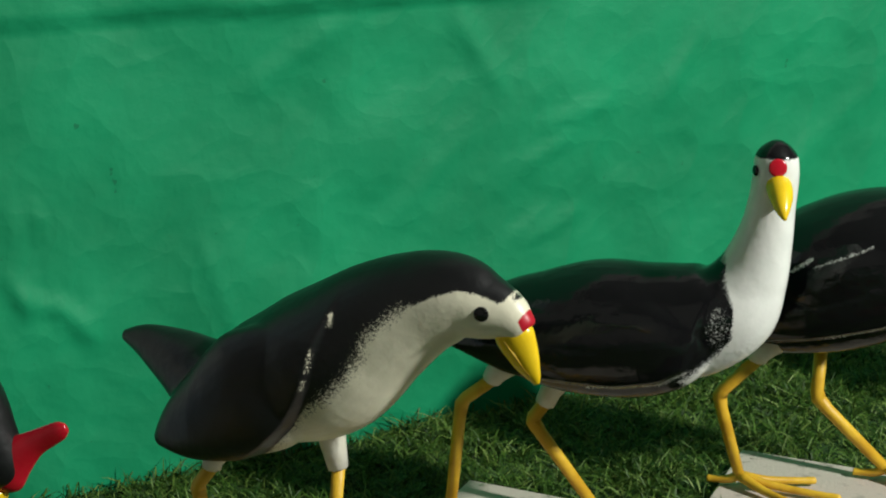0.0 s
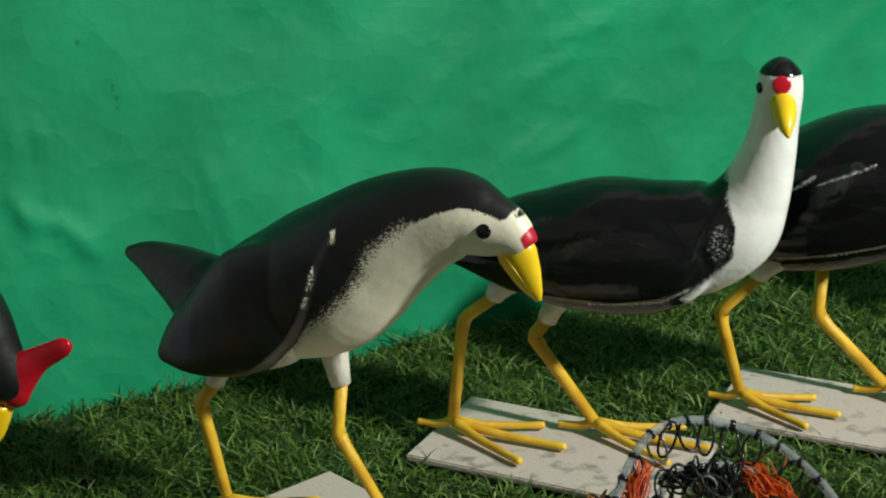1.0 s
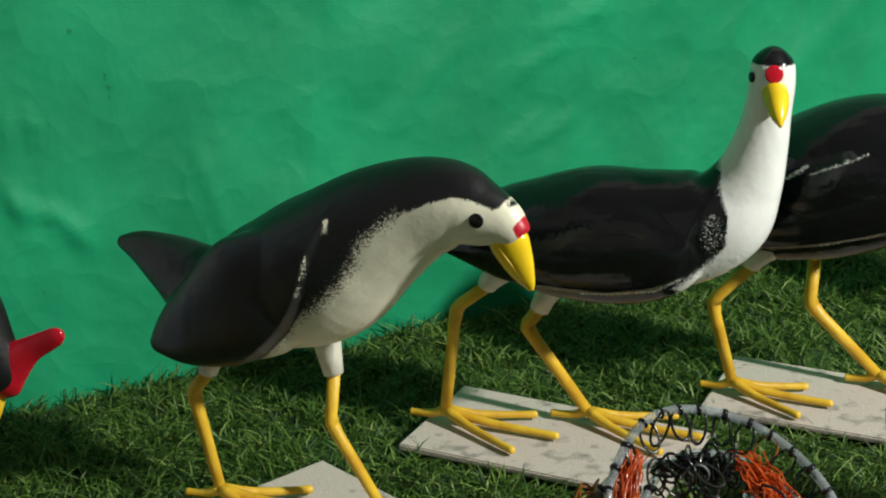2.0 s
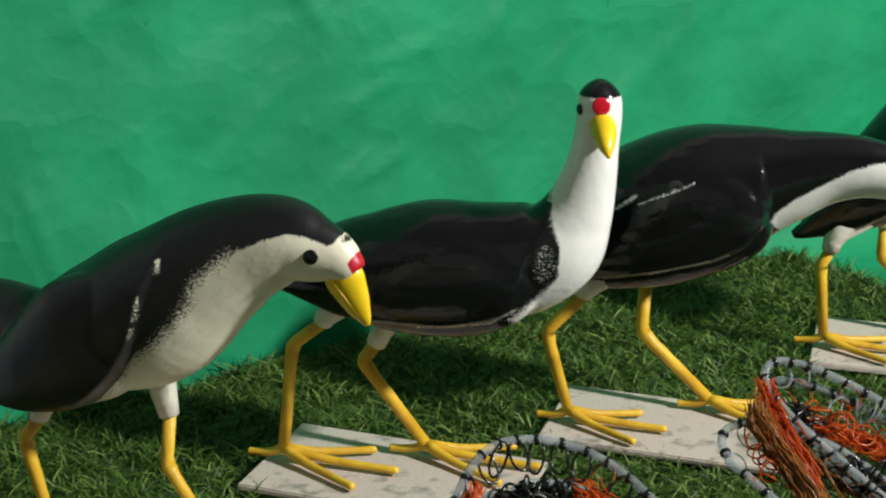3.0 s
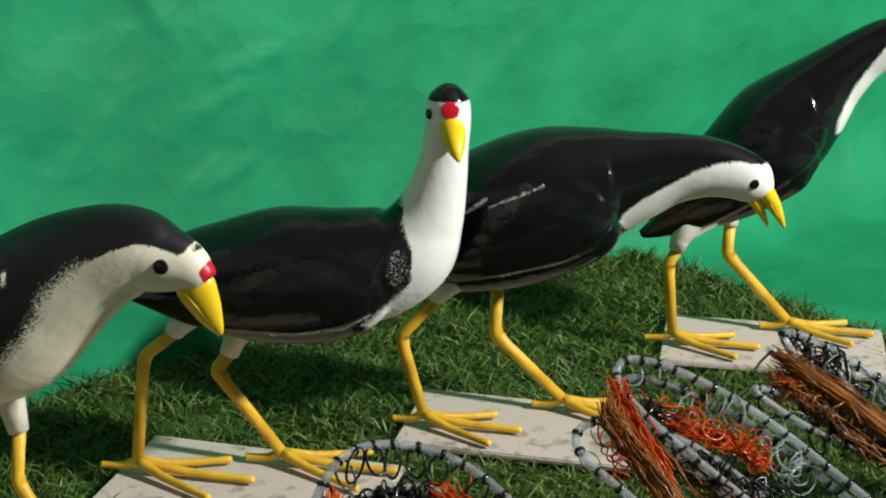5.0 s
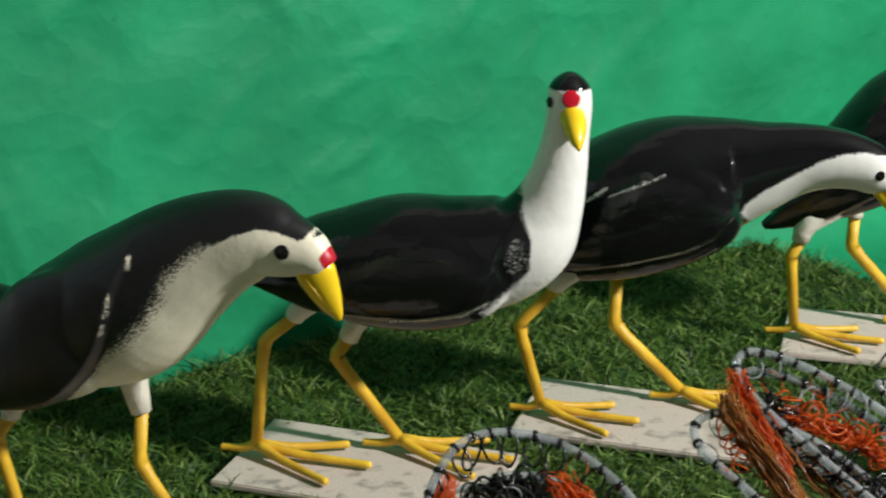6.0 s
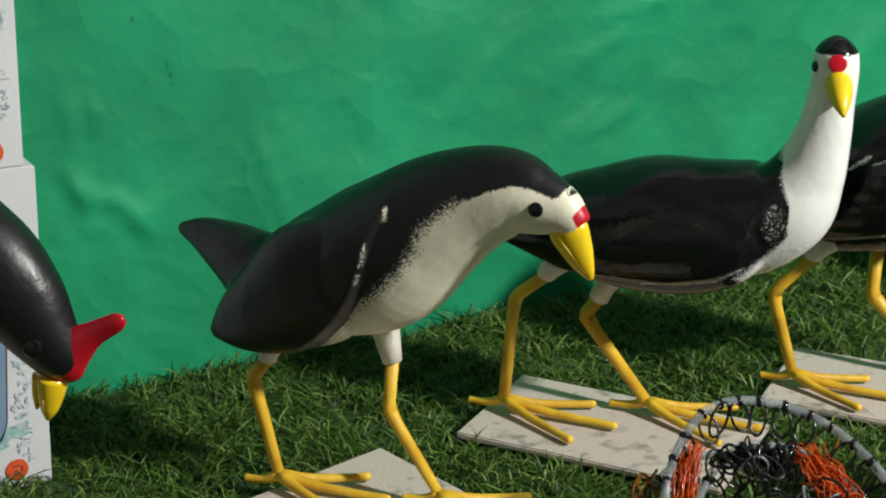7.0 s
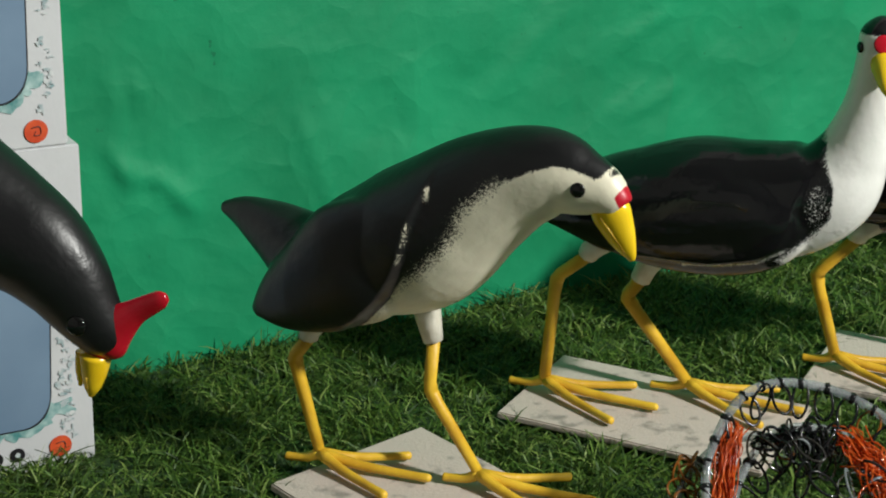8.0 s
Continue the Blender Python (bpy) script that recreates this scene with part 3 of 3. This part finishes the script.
bird_decoy((0.606, 1.514), -22,
    [(-0.096, 0.102, 0.0046), (-0.065, 0.122, 0.017), (-0.031, 0.159, 0.0365), (0.002, 0.189, 0.0475), (0.032, 0.2195, 0.0525), (0.057, 0.247, 0.0445), (0.081, 0.274, 0.0325), (0.106, 0.297, 0.0255), (0.132, 0.312, 0.0231), (0.155, 0.312, 0.0203), (0.172, 0.305, 0.0128), (0.179, 0.302, 0.004)],
    [(-0.09, 0.110, 0.0045), (-0.048, 0.138, 0.024), (-0.007, 0.17, 0.039), (0.034, 0.203, 0.044), (0.058, 0.217, 0.03), (0.066, 0.221, 0.014)],
    [(0.181, 0.32), (0.156, 0.318), (0.13, 0.316), (0.113, 0.291), (0.101, 0.273), (0.092, 0.253), (0.087, 0.236), (0.086, 0.222), (0.097, 0.223), (0.12, 0.263), (0.191, 0.273)],
    [[(0.17, 0, 0.305, 0.009), (0.182, 0, 0.297, 0.006), (0.2, 0, 0.284, 0.0012)]],
    [[(-0.049, -0.032, 0.115, 0.0111), (-0.065, -0.032, 0.084, 0.0067), (-0.057, -0.032, 0.0, 0.0057)],
     [(-0.008, 0.032, 0.12, 0.008), (-0.009, 0.032, 0.078, 0.0069), (0.057, 0.032, 0.0, 0.0058)]],
    [((0.156, -0.0155, 0.316), (0.1, -1, 0.1), 0.0046), ((0.156, 0.0155, 0.316), (0.1, 1, 0.1), 0.0046)],
    [((0.176, 0.0, 0.309), (1, 0, 0.4), 0.006)], PAINT,
    "glossy black waterhen decoy with raised white neck", cuffs=(0.5, 0.25), wing_side=0.024, wing_width=0.48, toe_size=0.88,
    step=([(0.05, 0.3), (0.0576, 0.2774), (0.0626, 0.2596), (0.079, 0.2315), (0.0771, 0.213), (0.0648, 0.1937), (0.035, 0.1691), (-0.02, 0.13), (-0.1, 0.08), (-0.1, 0.3)], 0.006, 0.003, 0.2, 0.268))
bird_decoy((-0.423, 0.994), -15,
    [(-0.077, 0.319, 0.0036), (-0.039, 0.315, 0.0215), (0.002, 0.304, 0.0427), (0.04, 0.285, 0.0478), (0.067, 0.269, 0.0442), (0.094, 0.253, 0.0406), (0.115, 0.24, 0.0366), (0.132, 0.223, 0.031), (0.145, 0.204, 0.0247), (0.156, 0.188, 0.0184), (0.161, 0.18, 0.0128), (0.163, 0.176, 0.005)],
    [(-0.041, 0.312, 0.0028), (-0.005, 0.302, 0.018), (0.02, 0.288, 0.03), (0.045, 0.273, 0.03), (0.06, 0.265, 0.018)],
    [],
    [[(0.1505, 0, 0.174, 0.0105), (0.148, 0, 0.161, 0.0085), (0.1458, 0, 0.150, 0.0055), (0.144, 0, 0.1428, 0.0015)], [(0.1415, 0, 0.173, 0.0052), (0.1385, 0, 0.161, 0.0036), (0.137, 0, 0.1495, 0.0012)]],
    [[(0.02, -0.02, 0.27, 0.011), (-0.02, -0.02, 0.16, 0.006), (0.0, -0.02, 0.0, 0.005)],
     [(0.02, 0.02, 0.27, 0.011), (0.0, 0.02, 0.14, 0.006), (0.04, 0.02, 0.0, 0.005)]],
    [((0.150, -0.0195, 0.2), (0.2, -1, 0.1), 0.0066), ((0.150, 0.0195, 0.2), (0.2, 1, 0.1), 0.0056)],
    [], SATIN,
    "satin black wooden gallinule decoy with red shield and lowered head",
    crest=[(0.146, 0.172, 0.006), (0.156, 0.184, 0.0165), (0.167, 0.195, 0.0135), (0.180, 0.205, 0.0085), (0.192, 0.212, 0.0068), (0.199, 0.216, 0.0058), (0.203, 0.218, 0.003)])

# ---- cartons ----
CARD = mottled(material("white_carton", (0.78, 0.78, 0.78), 0.55), (0.52, 0.53, 0.545), (0.6, 0.61, 0.62), 12, bump=0.08, bump_scale=200)
PRINT_BLUE = mottled(material("print_grey_blue", (0.16, 0.24, 0.34), 0.4), (0.12, 0.19, 0.28), (0.2, 0.29, 0.4), 6)
PRINT_DARK = material("print_black", (0.012, 0.012, 0.014), 0.45)
PRINT_ORANGE = mottled(material("print_orange", (0.6, 0.07, 0.02), 0.45), (0.5, 0.05, 0.015), (0.66, 0.1, 0.03), 60)
PRINT_TEAL = mottled(material("print_teal_wash", (0.1, 0.3, 0.3), 0.5), (0.06, 0.22, 0.22), (0.45, 0.6, 0.58), 90, 6.0, 0.35, 0.7)
PRINT_GREY = mottled(material("print_grey_flecks", (0.3, 0.34, 0.36), 0.5), (0.22, 0.32, 0.34), (0.62, 0.64, 0.64), 160)


def flat_print(bm, outline, lift):
    """A printed patch lying just proud of the carton's front, from an outline of forward, up."""
    f = bm.faces.new([bm.verts.new((x, -lift, z)) for x, z in outline])
    out = bmesh.ops.extrude_face_region(bm, geom=[f])
    for v in out["geom"]:
        if isinstance(v, bmesh.types.BMVert):
            v.co.y -= 0.0002
    bm.normal_update()


def wobbly(cx, cz, rx, rz, seed, rough=0.0, n=28):
    out = []
    for k in range(n):
        a = 2 * math.pi * k / n
        r = 1 + rough * noise.noise((math.cos(a) * 1.7 + seed, math.sin(a) * 1.7, seed * 3.1))
        out.append((cx + rx * r * math.cos(a), cz + rz * r * math.sin(a)))
    return out


def carton(z0, height, right, disc, dots, blue_low, blue_side, seed, blue_top):
    root = tagged(new("carton"), "white printed carton with grey-blue picture and orange dot", "box", "stacked cartons")
    root.matrix_world = pose(-0.354, 1.172, 0.012, 0, 0, 32) @ pose(-0.006, 0, z0 - 0.012, 0, 1.8, 0)
    bm = bmesh.new()
    box_mesh(bm, -0.27, 0, 0, right, 0.11, height)
    bmesh.ops.bevel(bm, geom=bm.edges[:], offset=0.0012, segments=2, affect="EDGES")
    part("body", bm, CARD, root)
    bm = bmesh.new()
    rng = random.Random(seed)
    for k in range(6):
        flat_print(bm, wobbly(blue_side - 0.05 + 0.0095 * k + rng.uniform(-0.005, 0.005), blue_low - 0.004 + rng.uniform(-0.003, 0.01) + 0.0025 * k, 0.013, 0.0095, seed + k, 1.0), 0.0003 + 0.00008 * k)
    part("printed_wash", bm, PRINT_TEAL, root, "teal watercolour wash")
    bm = bmesh.new()
    for k in range(95):
        up = rng.random()
        x = blue_side + 0.006 + 0.012 * rng.random() + 0.004 * up
        z = blue_low - 0.012 + up * (blue_top - blue_low)
        if x < right - 0.004 and 0.01 < z < height - 0.006:
            flat_print(bm, wobbly(x, z, rng.uniform(0.0006, 0.003), rng.uniform(0.0006, 0.0024), seed + k * 0.7, 1.6, 10), 0.0007 + k * 0.000002)
    part("printed_texture", bm, PRINT_GREY, root, "grey-green flecks")
    bm = bmesh.new()
    top, corner, left = blue_top, 0.022, -0.2
    outline = [(left, top), (left, blue_low)]
    for k in range(9):
        a = math.radians(-90 + 90 * k / 8)
        outline.append((blue_side - corner + corner * math.cos(a), blue_low + corner * 1.2 + corner * 1.2 * math.sin(a)))
    outline.append((blue_side + 0.006, top))
    flat_print(bm, [(x + (0.0012 if i > 1 else 0), z - (0.0014 if 0 < i < 8 else 0)) for i, (x, z) in enumerate(outline)], 0.0009)
    part("printed_rim", bm, PRINT_DARK, root, "dark outline")
    bm = bmesh.new()
    flat_print(bm, outline, 0.0012)
    part("printed_picture", bm, PRINT_BLUE, root, "grey-blue picture")
    bm = bmesh.new()
    flat_print(bm, wobbly(*disc, seed, 0.02), 0.001)
    dot = part("printed_disc", bm, PRINT_ORANGE, root, "orange disc")
    bm = bmesh.new()
    x, z, r, _ = disc
    tube(bm, [(x - r * 0.4, -0.0013, z + r * 0.3, 0.0004), (x + r * 0.3, -0.0013, z + r * 0.35, 0.0005), (x + r * 0.35, -0.0013, z - r * 0.3, 0.0004), (x - r * 0.2, -0.0013, z - r * 0.35, 0.0004), (x, -0.0013, z, 0.0003)], 0, 5, 4)
    part("mark", bm, PRINT_DARK, dot, "dark curl")
    for dx, dz, r in dots:
        bm = bmesh.new()
        flat_print(bm, wobbly(dx, dz, r, r, 1), 0.001)
        spot = part("printed_dot", bm, PRINT_DARK, root, "black dot")
        bm = bmesh.new()
        flat_print(bm, wobbly(dx, dz, r * 0.35, r * 0.35, 1), 0.0013)
        part("core", bm, PRINT_GREY, spot, "grey core")
    return root


carton(0.012, 0.262, 0.0115, (-0.016, 0.020, 0.0088, 0.0088), [(-0.05, 0.019, 0.0058), (-0.067, 0.018, 0.0058)], 0.040, -0.022, 3, 0.19)
carton(0.2745, 0.29, 0.0115, (-0.012, 0.013, 0.0088, 0.0088), [(-0.046, 0.010, 0.0058), (-0.063, 0.010, 0.0058)], 0.036, -0.016, 8, 0.28)

# ---- noose traps ----
def see_through(m, share, tint):
    """Thin clear plastic: part of the light goes straight on."""
    out = m.node_tree.nodes["Material Output"]
    clear = m.node_tree.nodes.new("ShaderNodeBsdfTransparent")
    clear.inputs[0].default_value = (*tint, 1)
    mix = m.node_tree.nodes.new("ShaderNodeMixShader")
    mix.inputs[0].default_value = share
    link(m, principled(m).outputs[0], mix.inputs[1])
    link(m, clear.outputs[0], mix.inputs[2])
    link(m, mix.outputs[0], out.inputs["Surface"])
    return m


CLEAR = see_through(mottled(material("clear_tube", (0.5, 0.55, 0.58), 0.12), (0.36, 0.38, 0.4), (0.62, 0.65, 0.67), 45, rough=(0.05, 0.16)), 0.67, (0.8, 0.86, 0.86))
BLACK_LINE = material("black_line", (0.008, 0.008, 0.009), 0.2)
SMOKE_LINE = see_through(material("smoky_line", (0.03, 0.028, 0.025), 0.12), 0.3, (0.6, 0.58, 0.5))
ORANGE_LINE = see_through(mottled(material("orange_monofilament", (0.6, 0.13, 0.02), 0.15), (0.45, 0.045, 0.006), (0.72, 0.16, 0.025), 60), 0.42, (0.95, 0.45, 0.18))
BROWN_LINE = see_through(mottled(material("brown_monofilament", (0.25, 0.1, 0.02), 0.25), (0.16, 0.055, 0.01), (0.33, 0.12, 0.022), 50), 0.25, (0.8, 0.5, 0.25))


def torus(name, radius, thick, mat, flat=1.0):
    bm = bmesh.new()
    n = 18
    tube(bm, [(radius * math.cos(2 * math.pi * k / n), radius * flat * math.sin(2 * math.pi * k / n), 0, thick) for k in range(n)], 0, 5, 1, True)
    me = bpy.data.meshes.new(name)
    bm.to_mesh(me)
    bm.free()
    me.materials.append(mat)
    return me


SLEEVE = torus("binding", 0.0042, 0.0011, BLACK_LINE)
RINGS = {"black": [torus("noose", r, 0.00105, BLACK_LINE, f) for r, f in ((0.013, 0.45), (0.0135, 0.38), (0.011, 0.6))] + [torus("noose", 0.0115, 0.0009, SMOKE_LINE, 0.55)],
         "orange": [torus("noose", r, 0.0007, ORANGE_LINE, f) for r, f in ((0.010, 0.75), (0.012, 0.6), (0.009, 0.85))],
         "brown": [torus("noose", r, 0.0009, BROWN_LINE, f) for r, f in ((0.011, 0.6), (0.010, 0.75))],
         "clear": [torus("noose", r, 0.0008, CLEAR, f) for r, f in ((0.010, 0.85), (0.012, 0.8), (0.009, 0.9))]}


def piece(name, me, parent, m):
    ob = new(name, me)
    ob.parent = parent
    ob.matrix_local = m
    return ob


def strands(bm, rows, count, spread, rng, thin, wander):
    """A hank of thin lines that follow one course loosely."""
    fine = [Vector(a).lerp(Vector(b), k / 3) for a, b in zip(rows, rows[1:]) for k in range(3)] + [Vector(rows[-1])]
    for _ in range(count):
        dx, dy, dz, ph = rng.gauss(0, spread), rng.gauss(0, spread * 0.7), rng.gauss(0, spread * 0.7), rng.uniform(0, 50)
        first = rng.randrange(0, max(1, len(fine) // 3))
        path = []
        for i, (x, y, z) in enumerate(fine[first:len(fine) - rng.randrange(0, max(1, len(fine) // 4))]):
            path.append((x + dx + wander * noise.noise((ph, i * 0.7, 0)), y + dy + wander * noise.noise((ph, i * 0.7, 5)), max(0.004, z + dz + wander * noise.noise((ph, i * 0.7, 9))), thin))
        tube(bm, path, 0, 4, 2)


def noose_trap(label, centre, hoops, hanks, mix, seed, coils=(), gap=0.0165):
    """Clear tube hoops propped up at a slant, bound with black line, with nooses along them and hanks of line inside.
    Places lie in the slanted sheet: across, up along it, out of it. hoops: place, half width, half length, lean, curved lean, share of nooses, tube radius."""
    rng = random.Random(seed)
    root = tagged(new("noose_trap"), label, "bird trap", "noose traps")
    root.location = (centre[0], centre[1], 0.022)
    slant = math.radians(45)
    along, out = Vector((0, math.cos(slant), math.sin(slant))), Vector((0, -math.sin(slant), math.cos(slant)))
    middle = Vector((0, 0, centre[2] - 0.022))

    def spot(u, v, w=0.0):
        return middle + Vector((u, 0, 0)) + along * v + out * w

    for h, (u0, v0, w0, a, b, lean, curve, nooses, thick) in enumerate(hoops):
        def at(t):
            c, s = math.cos(t), math.sin(t)
            return spot(u0 + a * c + lean * s + curve * max(s, 0) ** 2 + 0.0012 * math.sin(5 * t + seed), v0 + b * s, w0 + 0.003 * math.sin(3 * t + seed))
        n = 96
        bm = bmesh.new()
        tube(bm, [(*at(2 * math.pi * k / n), thick) for k in range(n)], 0, 12, 1, True)
        rail = part("rail", bm, CLEAR, root, "clear plastic tube")
        t = rng.uniform(0, 0.1)
        while t < 2 * math.pi:
            p, d = at(t), at(t + 0.01) - at(t - 0.01)
            pace = d.length / 0.02
            d.normalize()
            turn = d.to_track_quat("Z", "Y").to_matrix().to_4x4()
            grip = Matrix.Diagonal((thick / 0.004, thick / 0.004, rng.uniform(1.0, 1.9), 1))
            piece("binding", SLEEVE, rail, Matrix.Translation(p) @ turn @ pose(0, 0, 0, rng.uniform(-18, 18), rng.uniform(-18, 18), 0) @ grip)
            if rng.random() < nooses:
                inward = (spot(u0, v0, w0) - p).normalized()
                hang = (inward * rng.uniform(0.5, 1.0) - Vector((0, 0, 0.6)) + d * rng.uniform(-0.35, 0.35)).normalized()
                q = p + hang * 0.0105
                q.z = max(q.z, 0.014)
                across = (d - hang * d.dot(hang)).normalized()
                spin = Matrix((hang, across, hang.cross(across))).transposed().to_4x4()
                piece("noose", rng.choice(RINGS[rng.choice(mix)]), rail, Matrix.Translation(q) @ spin @ pose(0, 0, 0, rng.uniform(-40, 40), rng.uniform(-14, 14), rng.uniform(-15, 15)))
            t += gap * rng.uniform(0.85, 1.15) / max(pace, 0.02)
    for a, b, count, spread, kind in coils:
        for k in range(count):
            q = spot(*a).lerp(spot(*b), (k + 0.5) / count) + Vector((rng.gauss(0, spread), rng.gauss(0, spread), rng.gauss(0, spread * 0.7)))
            q.z = max(q.z, 0.014)
            piece("noose", rng.choice(RINGS[kind]), root, Matrix.Translation(q) @ pose(0, 0, 0, rng.uniform(0, 360), rng.uniform(0, 360), rng.uniform(0, 360)))
    for name, rows, count, spread, mat, wander, core in hanks:
        bm = bmesh.new()
        course = [tuple(spot(*r)) for r in rows]
        if core:
            k = len(course) - 1
            tube(bm, [(*q, core * (0.45 if i in (0, k) else 1.0)) for i, q in enumerate(course)], 0, 10, 4)
        strands(bm, course, count, spread, rng, 0.00055 if name == "hank" else 0.0011, wander)
        for v in bm.verts:
            v.co.z = max(v.co.z, 0.002)
        tagged(part(name, bm, mat, root, {"hank": "tangled line"}.get(name, "")), kind="stuff" if name == "hank" else "")
    return root


noose_trap("clear-tube noose trap with orange and black nooses on turf", (0.19, 0.993, 0.0914),
    [(0, 0, 0, 0.076, 0.08, 0.0, -0.016, 1.0, 0.0033), (0.004, -0.008, -0.016, 0.06, 0.062, 0.0, -0.008, 0.8, 0.0031), (-0.022, -0.014, -0.02, 0.074, 0.062, 0.0, -0.01, 0.5, 0.003)],
    [("hank", [(-0.063, -0.03, -0.004), (-0.066, 0.0, -0.004), (-0.062, 0.028, -0.004), (-0.056, 0.05, -0.004)], 60, 0.0038, ORANGE_LINE, 0.005, 0),
     ("hank", [(0.05, -0.03, -0.006), (0.046, 0.0075, -0.006), (0.035, 0.028, -0.006), (0.017, 0.047, -0.006)], 50, 0.0045, ORANGE_LINE, 0.009, 0),
     ("hank", [(-0.04, 0.04, -0.01), (-0.02, 0.046, -0.01), (0.0, 0.044, -0.01), (0.012, 0.035, -0.01)], 22, 0.0025, BLACK_LINE, 0.01, 0)],
    ["black", "black", "black", "black", "brown"], 2,
    [((-0.04, 0.04, -0.006), (0.01, 0.04, -0.006), 16, 0.005, "black"), ((-0.03, 0.02, -0.012), (0.03, 0.015, -0.012), 7, 0.01, "black"), ((-0.01, 0.03, -0.008), (0.05, 0.0, -0.008), 5, 0.01, "clear"),
     ((-0.085, 0.03, -0.018), (-0.095, -0.01, -0.018), 8, 0.003, "brown"), ((0.02, 0.03, -0.006), (0.05, -0.01, -0.006), 14, 0.006, "orange")])
noose_trap("long clear-tube noose trap packed with orange nooses on turf", (0.473, 1.054, 0.1),
    [(-0.005, 0, 0, 0.047, 0.1, -0.097, 0.0, 0.3, 0.0034), (-0.004, -0.008, -0.01, 0.047, 0.097, -0.094, 0.0, 0.8, 0.0034), (-0.072, -0.005, -0.006, 0.05, 0.06, -0.06, 0.0, 0.75, 0.0033)],
    [("hank", [(-0.07, -0.045, -0.002), (-0.089, -0.013, 0.0), (-0.1, 0.01, 0.0), (-0.113, 0.034, 0.0), (-0.122, 0.055, 0.0), (-0.119, 0.068, -0.002)], 170, 0.0056, BROWN_LINE, 0.0035, 0.0068),
     ("hank", [(-0.113, 0.085, -0.002), (-0.112, 0.065, 0.0), (-0.108, 0.045, 0.002), (-0.1, 0.025, 0.003), (-0.088, 0.0, 0.002)], 60, 0.0034, ORANGE_LINE, 0.005, 0),
     ("hank", [(-0.085, 0.05, -0.008), (-0.0675, 0.045, -0.008), (-0.046, 0.036, -0.008), (-0.0245, 0.0247, -0.008), (-0.011, 0.012, -0.008)], 60, 0.0034, ORANGE_LINE, 0.006, 0),
     ("hank", [(-0.075, 0.02, -0.012), (-0.05, -0.005, -0.012), (-0.02, -0.04, -0.012)], 40, 0.005, BROWN_LINE, 0.014, 0),
     ("hank", [(-0.095, 0.07, -0.01), (-0.085, 0.055, -0.01), (-0.07, 0.045, -0.01)], 18, 0.004, BLACK_LINE, 0.012, 0)],
    ["orange", "clear", "clear", "brown"], 5,
    [((-0.08, 0.06, -0.008), (-0.01, 0.02, -0.008), 30, 0.006, "orange"), ((-0.0675, 0.07, -0.008), (-0.033, 0.058, -0.008), 6, 0.004, "clear"), ((-0.06, 0.012, -0.012), (0.0, -0.02, -0.012), 46, 0.006, "black"),
     ((-0.003, 0.03, -0.008), (0.022, 0.0, -0.008), 8, 0.004, "clear"), ((-0.127, 0.045, -0.006), (-0.118, 0.01, -0.006), 9, 0.002, "orange"), ((-0.09, 0.06, -0.01), (-0.085, 0.03, -0.01), 14, 0.004, "black")])
noose_trap("clear-tube noose trap wrapped round a brown line hank", (0.621, 1.15, 0.09),
    [(0, 0, 0, 0.031, 0.085, -0.086, 0.0, 1.0, 0.0038), (-0.014, -0.018, -0.01, 0.025, 0.06, -0.105, 0.0, 0.9, 0.0033), (0.004, -0.012, -0.014, 0.031, 0.08, -0.086, 0.0, 0.9, 0.0034)],
    [("hank", [(0.01, -0.035, 0.002), (-0.0195, -0.0086, 0.002), (-0.048, 0.0217, 0.002), (-0.0765, 0.047, 0.002), (-0.1026, 0.067, 0.002)], 150, 0.0046, BROWN_LINE, 0.0025, 0.0058),
     ("hank", [(-0.105, 0.052, -0.008), (-0.085, 0.035, -0.008), (-0.055, 0.005, -0.008), (-0.02, -0.03, -0.008)], 60, 0.0045, BROWN_LINE, 0.01, 0),
     ("hank", [(-0.1, 0.052, -0.006), (-0.08, 0.045, -0.006), (-0.05, 0.035, -0.006)], 30, 0.004, ORANGE_LINE, 0.01, 0),
     ("wire_end", [(-0.1, 0.066, 0.004), (-0.106, 0.0687, 0.004), (-0.116, 0.061, 0.003), (-0.1264, 0.0495, 0.002)], 2, 0.0002, BLACK_LINE, 0.0, 0)],
    ["black", "black", "brown", "clear"], 9,
    [((-0.085, 0.07, -0.004), (-0.045, 0.055, -0.006), 18, 0.004, "black"), ((-0.095, 0.05, -0.008), (-0.03, 0.0, -0.008), 26, 0.005, "brown"), ((-0.07, 0.06, -0.006), (0.0, 0.02, -0.006), 11, 0.005, "clear"), ((-0.08, 0.025, -0.012), (-0.02, -0.02, -0.012), 26, 0.005, "black")])
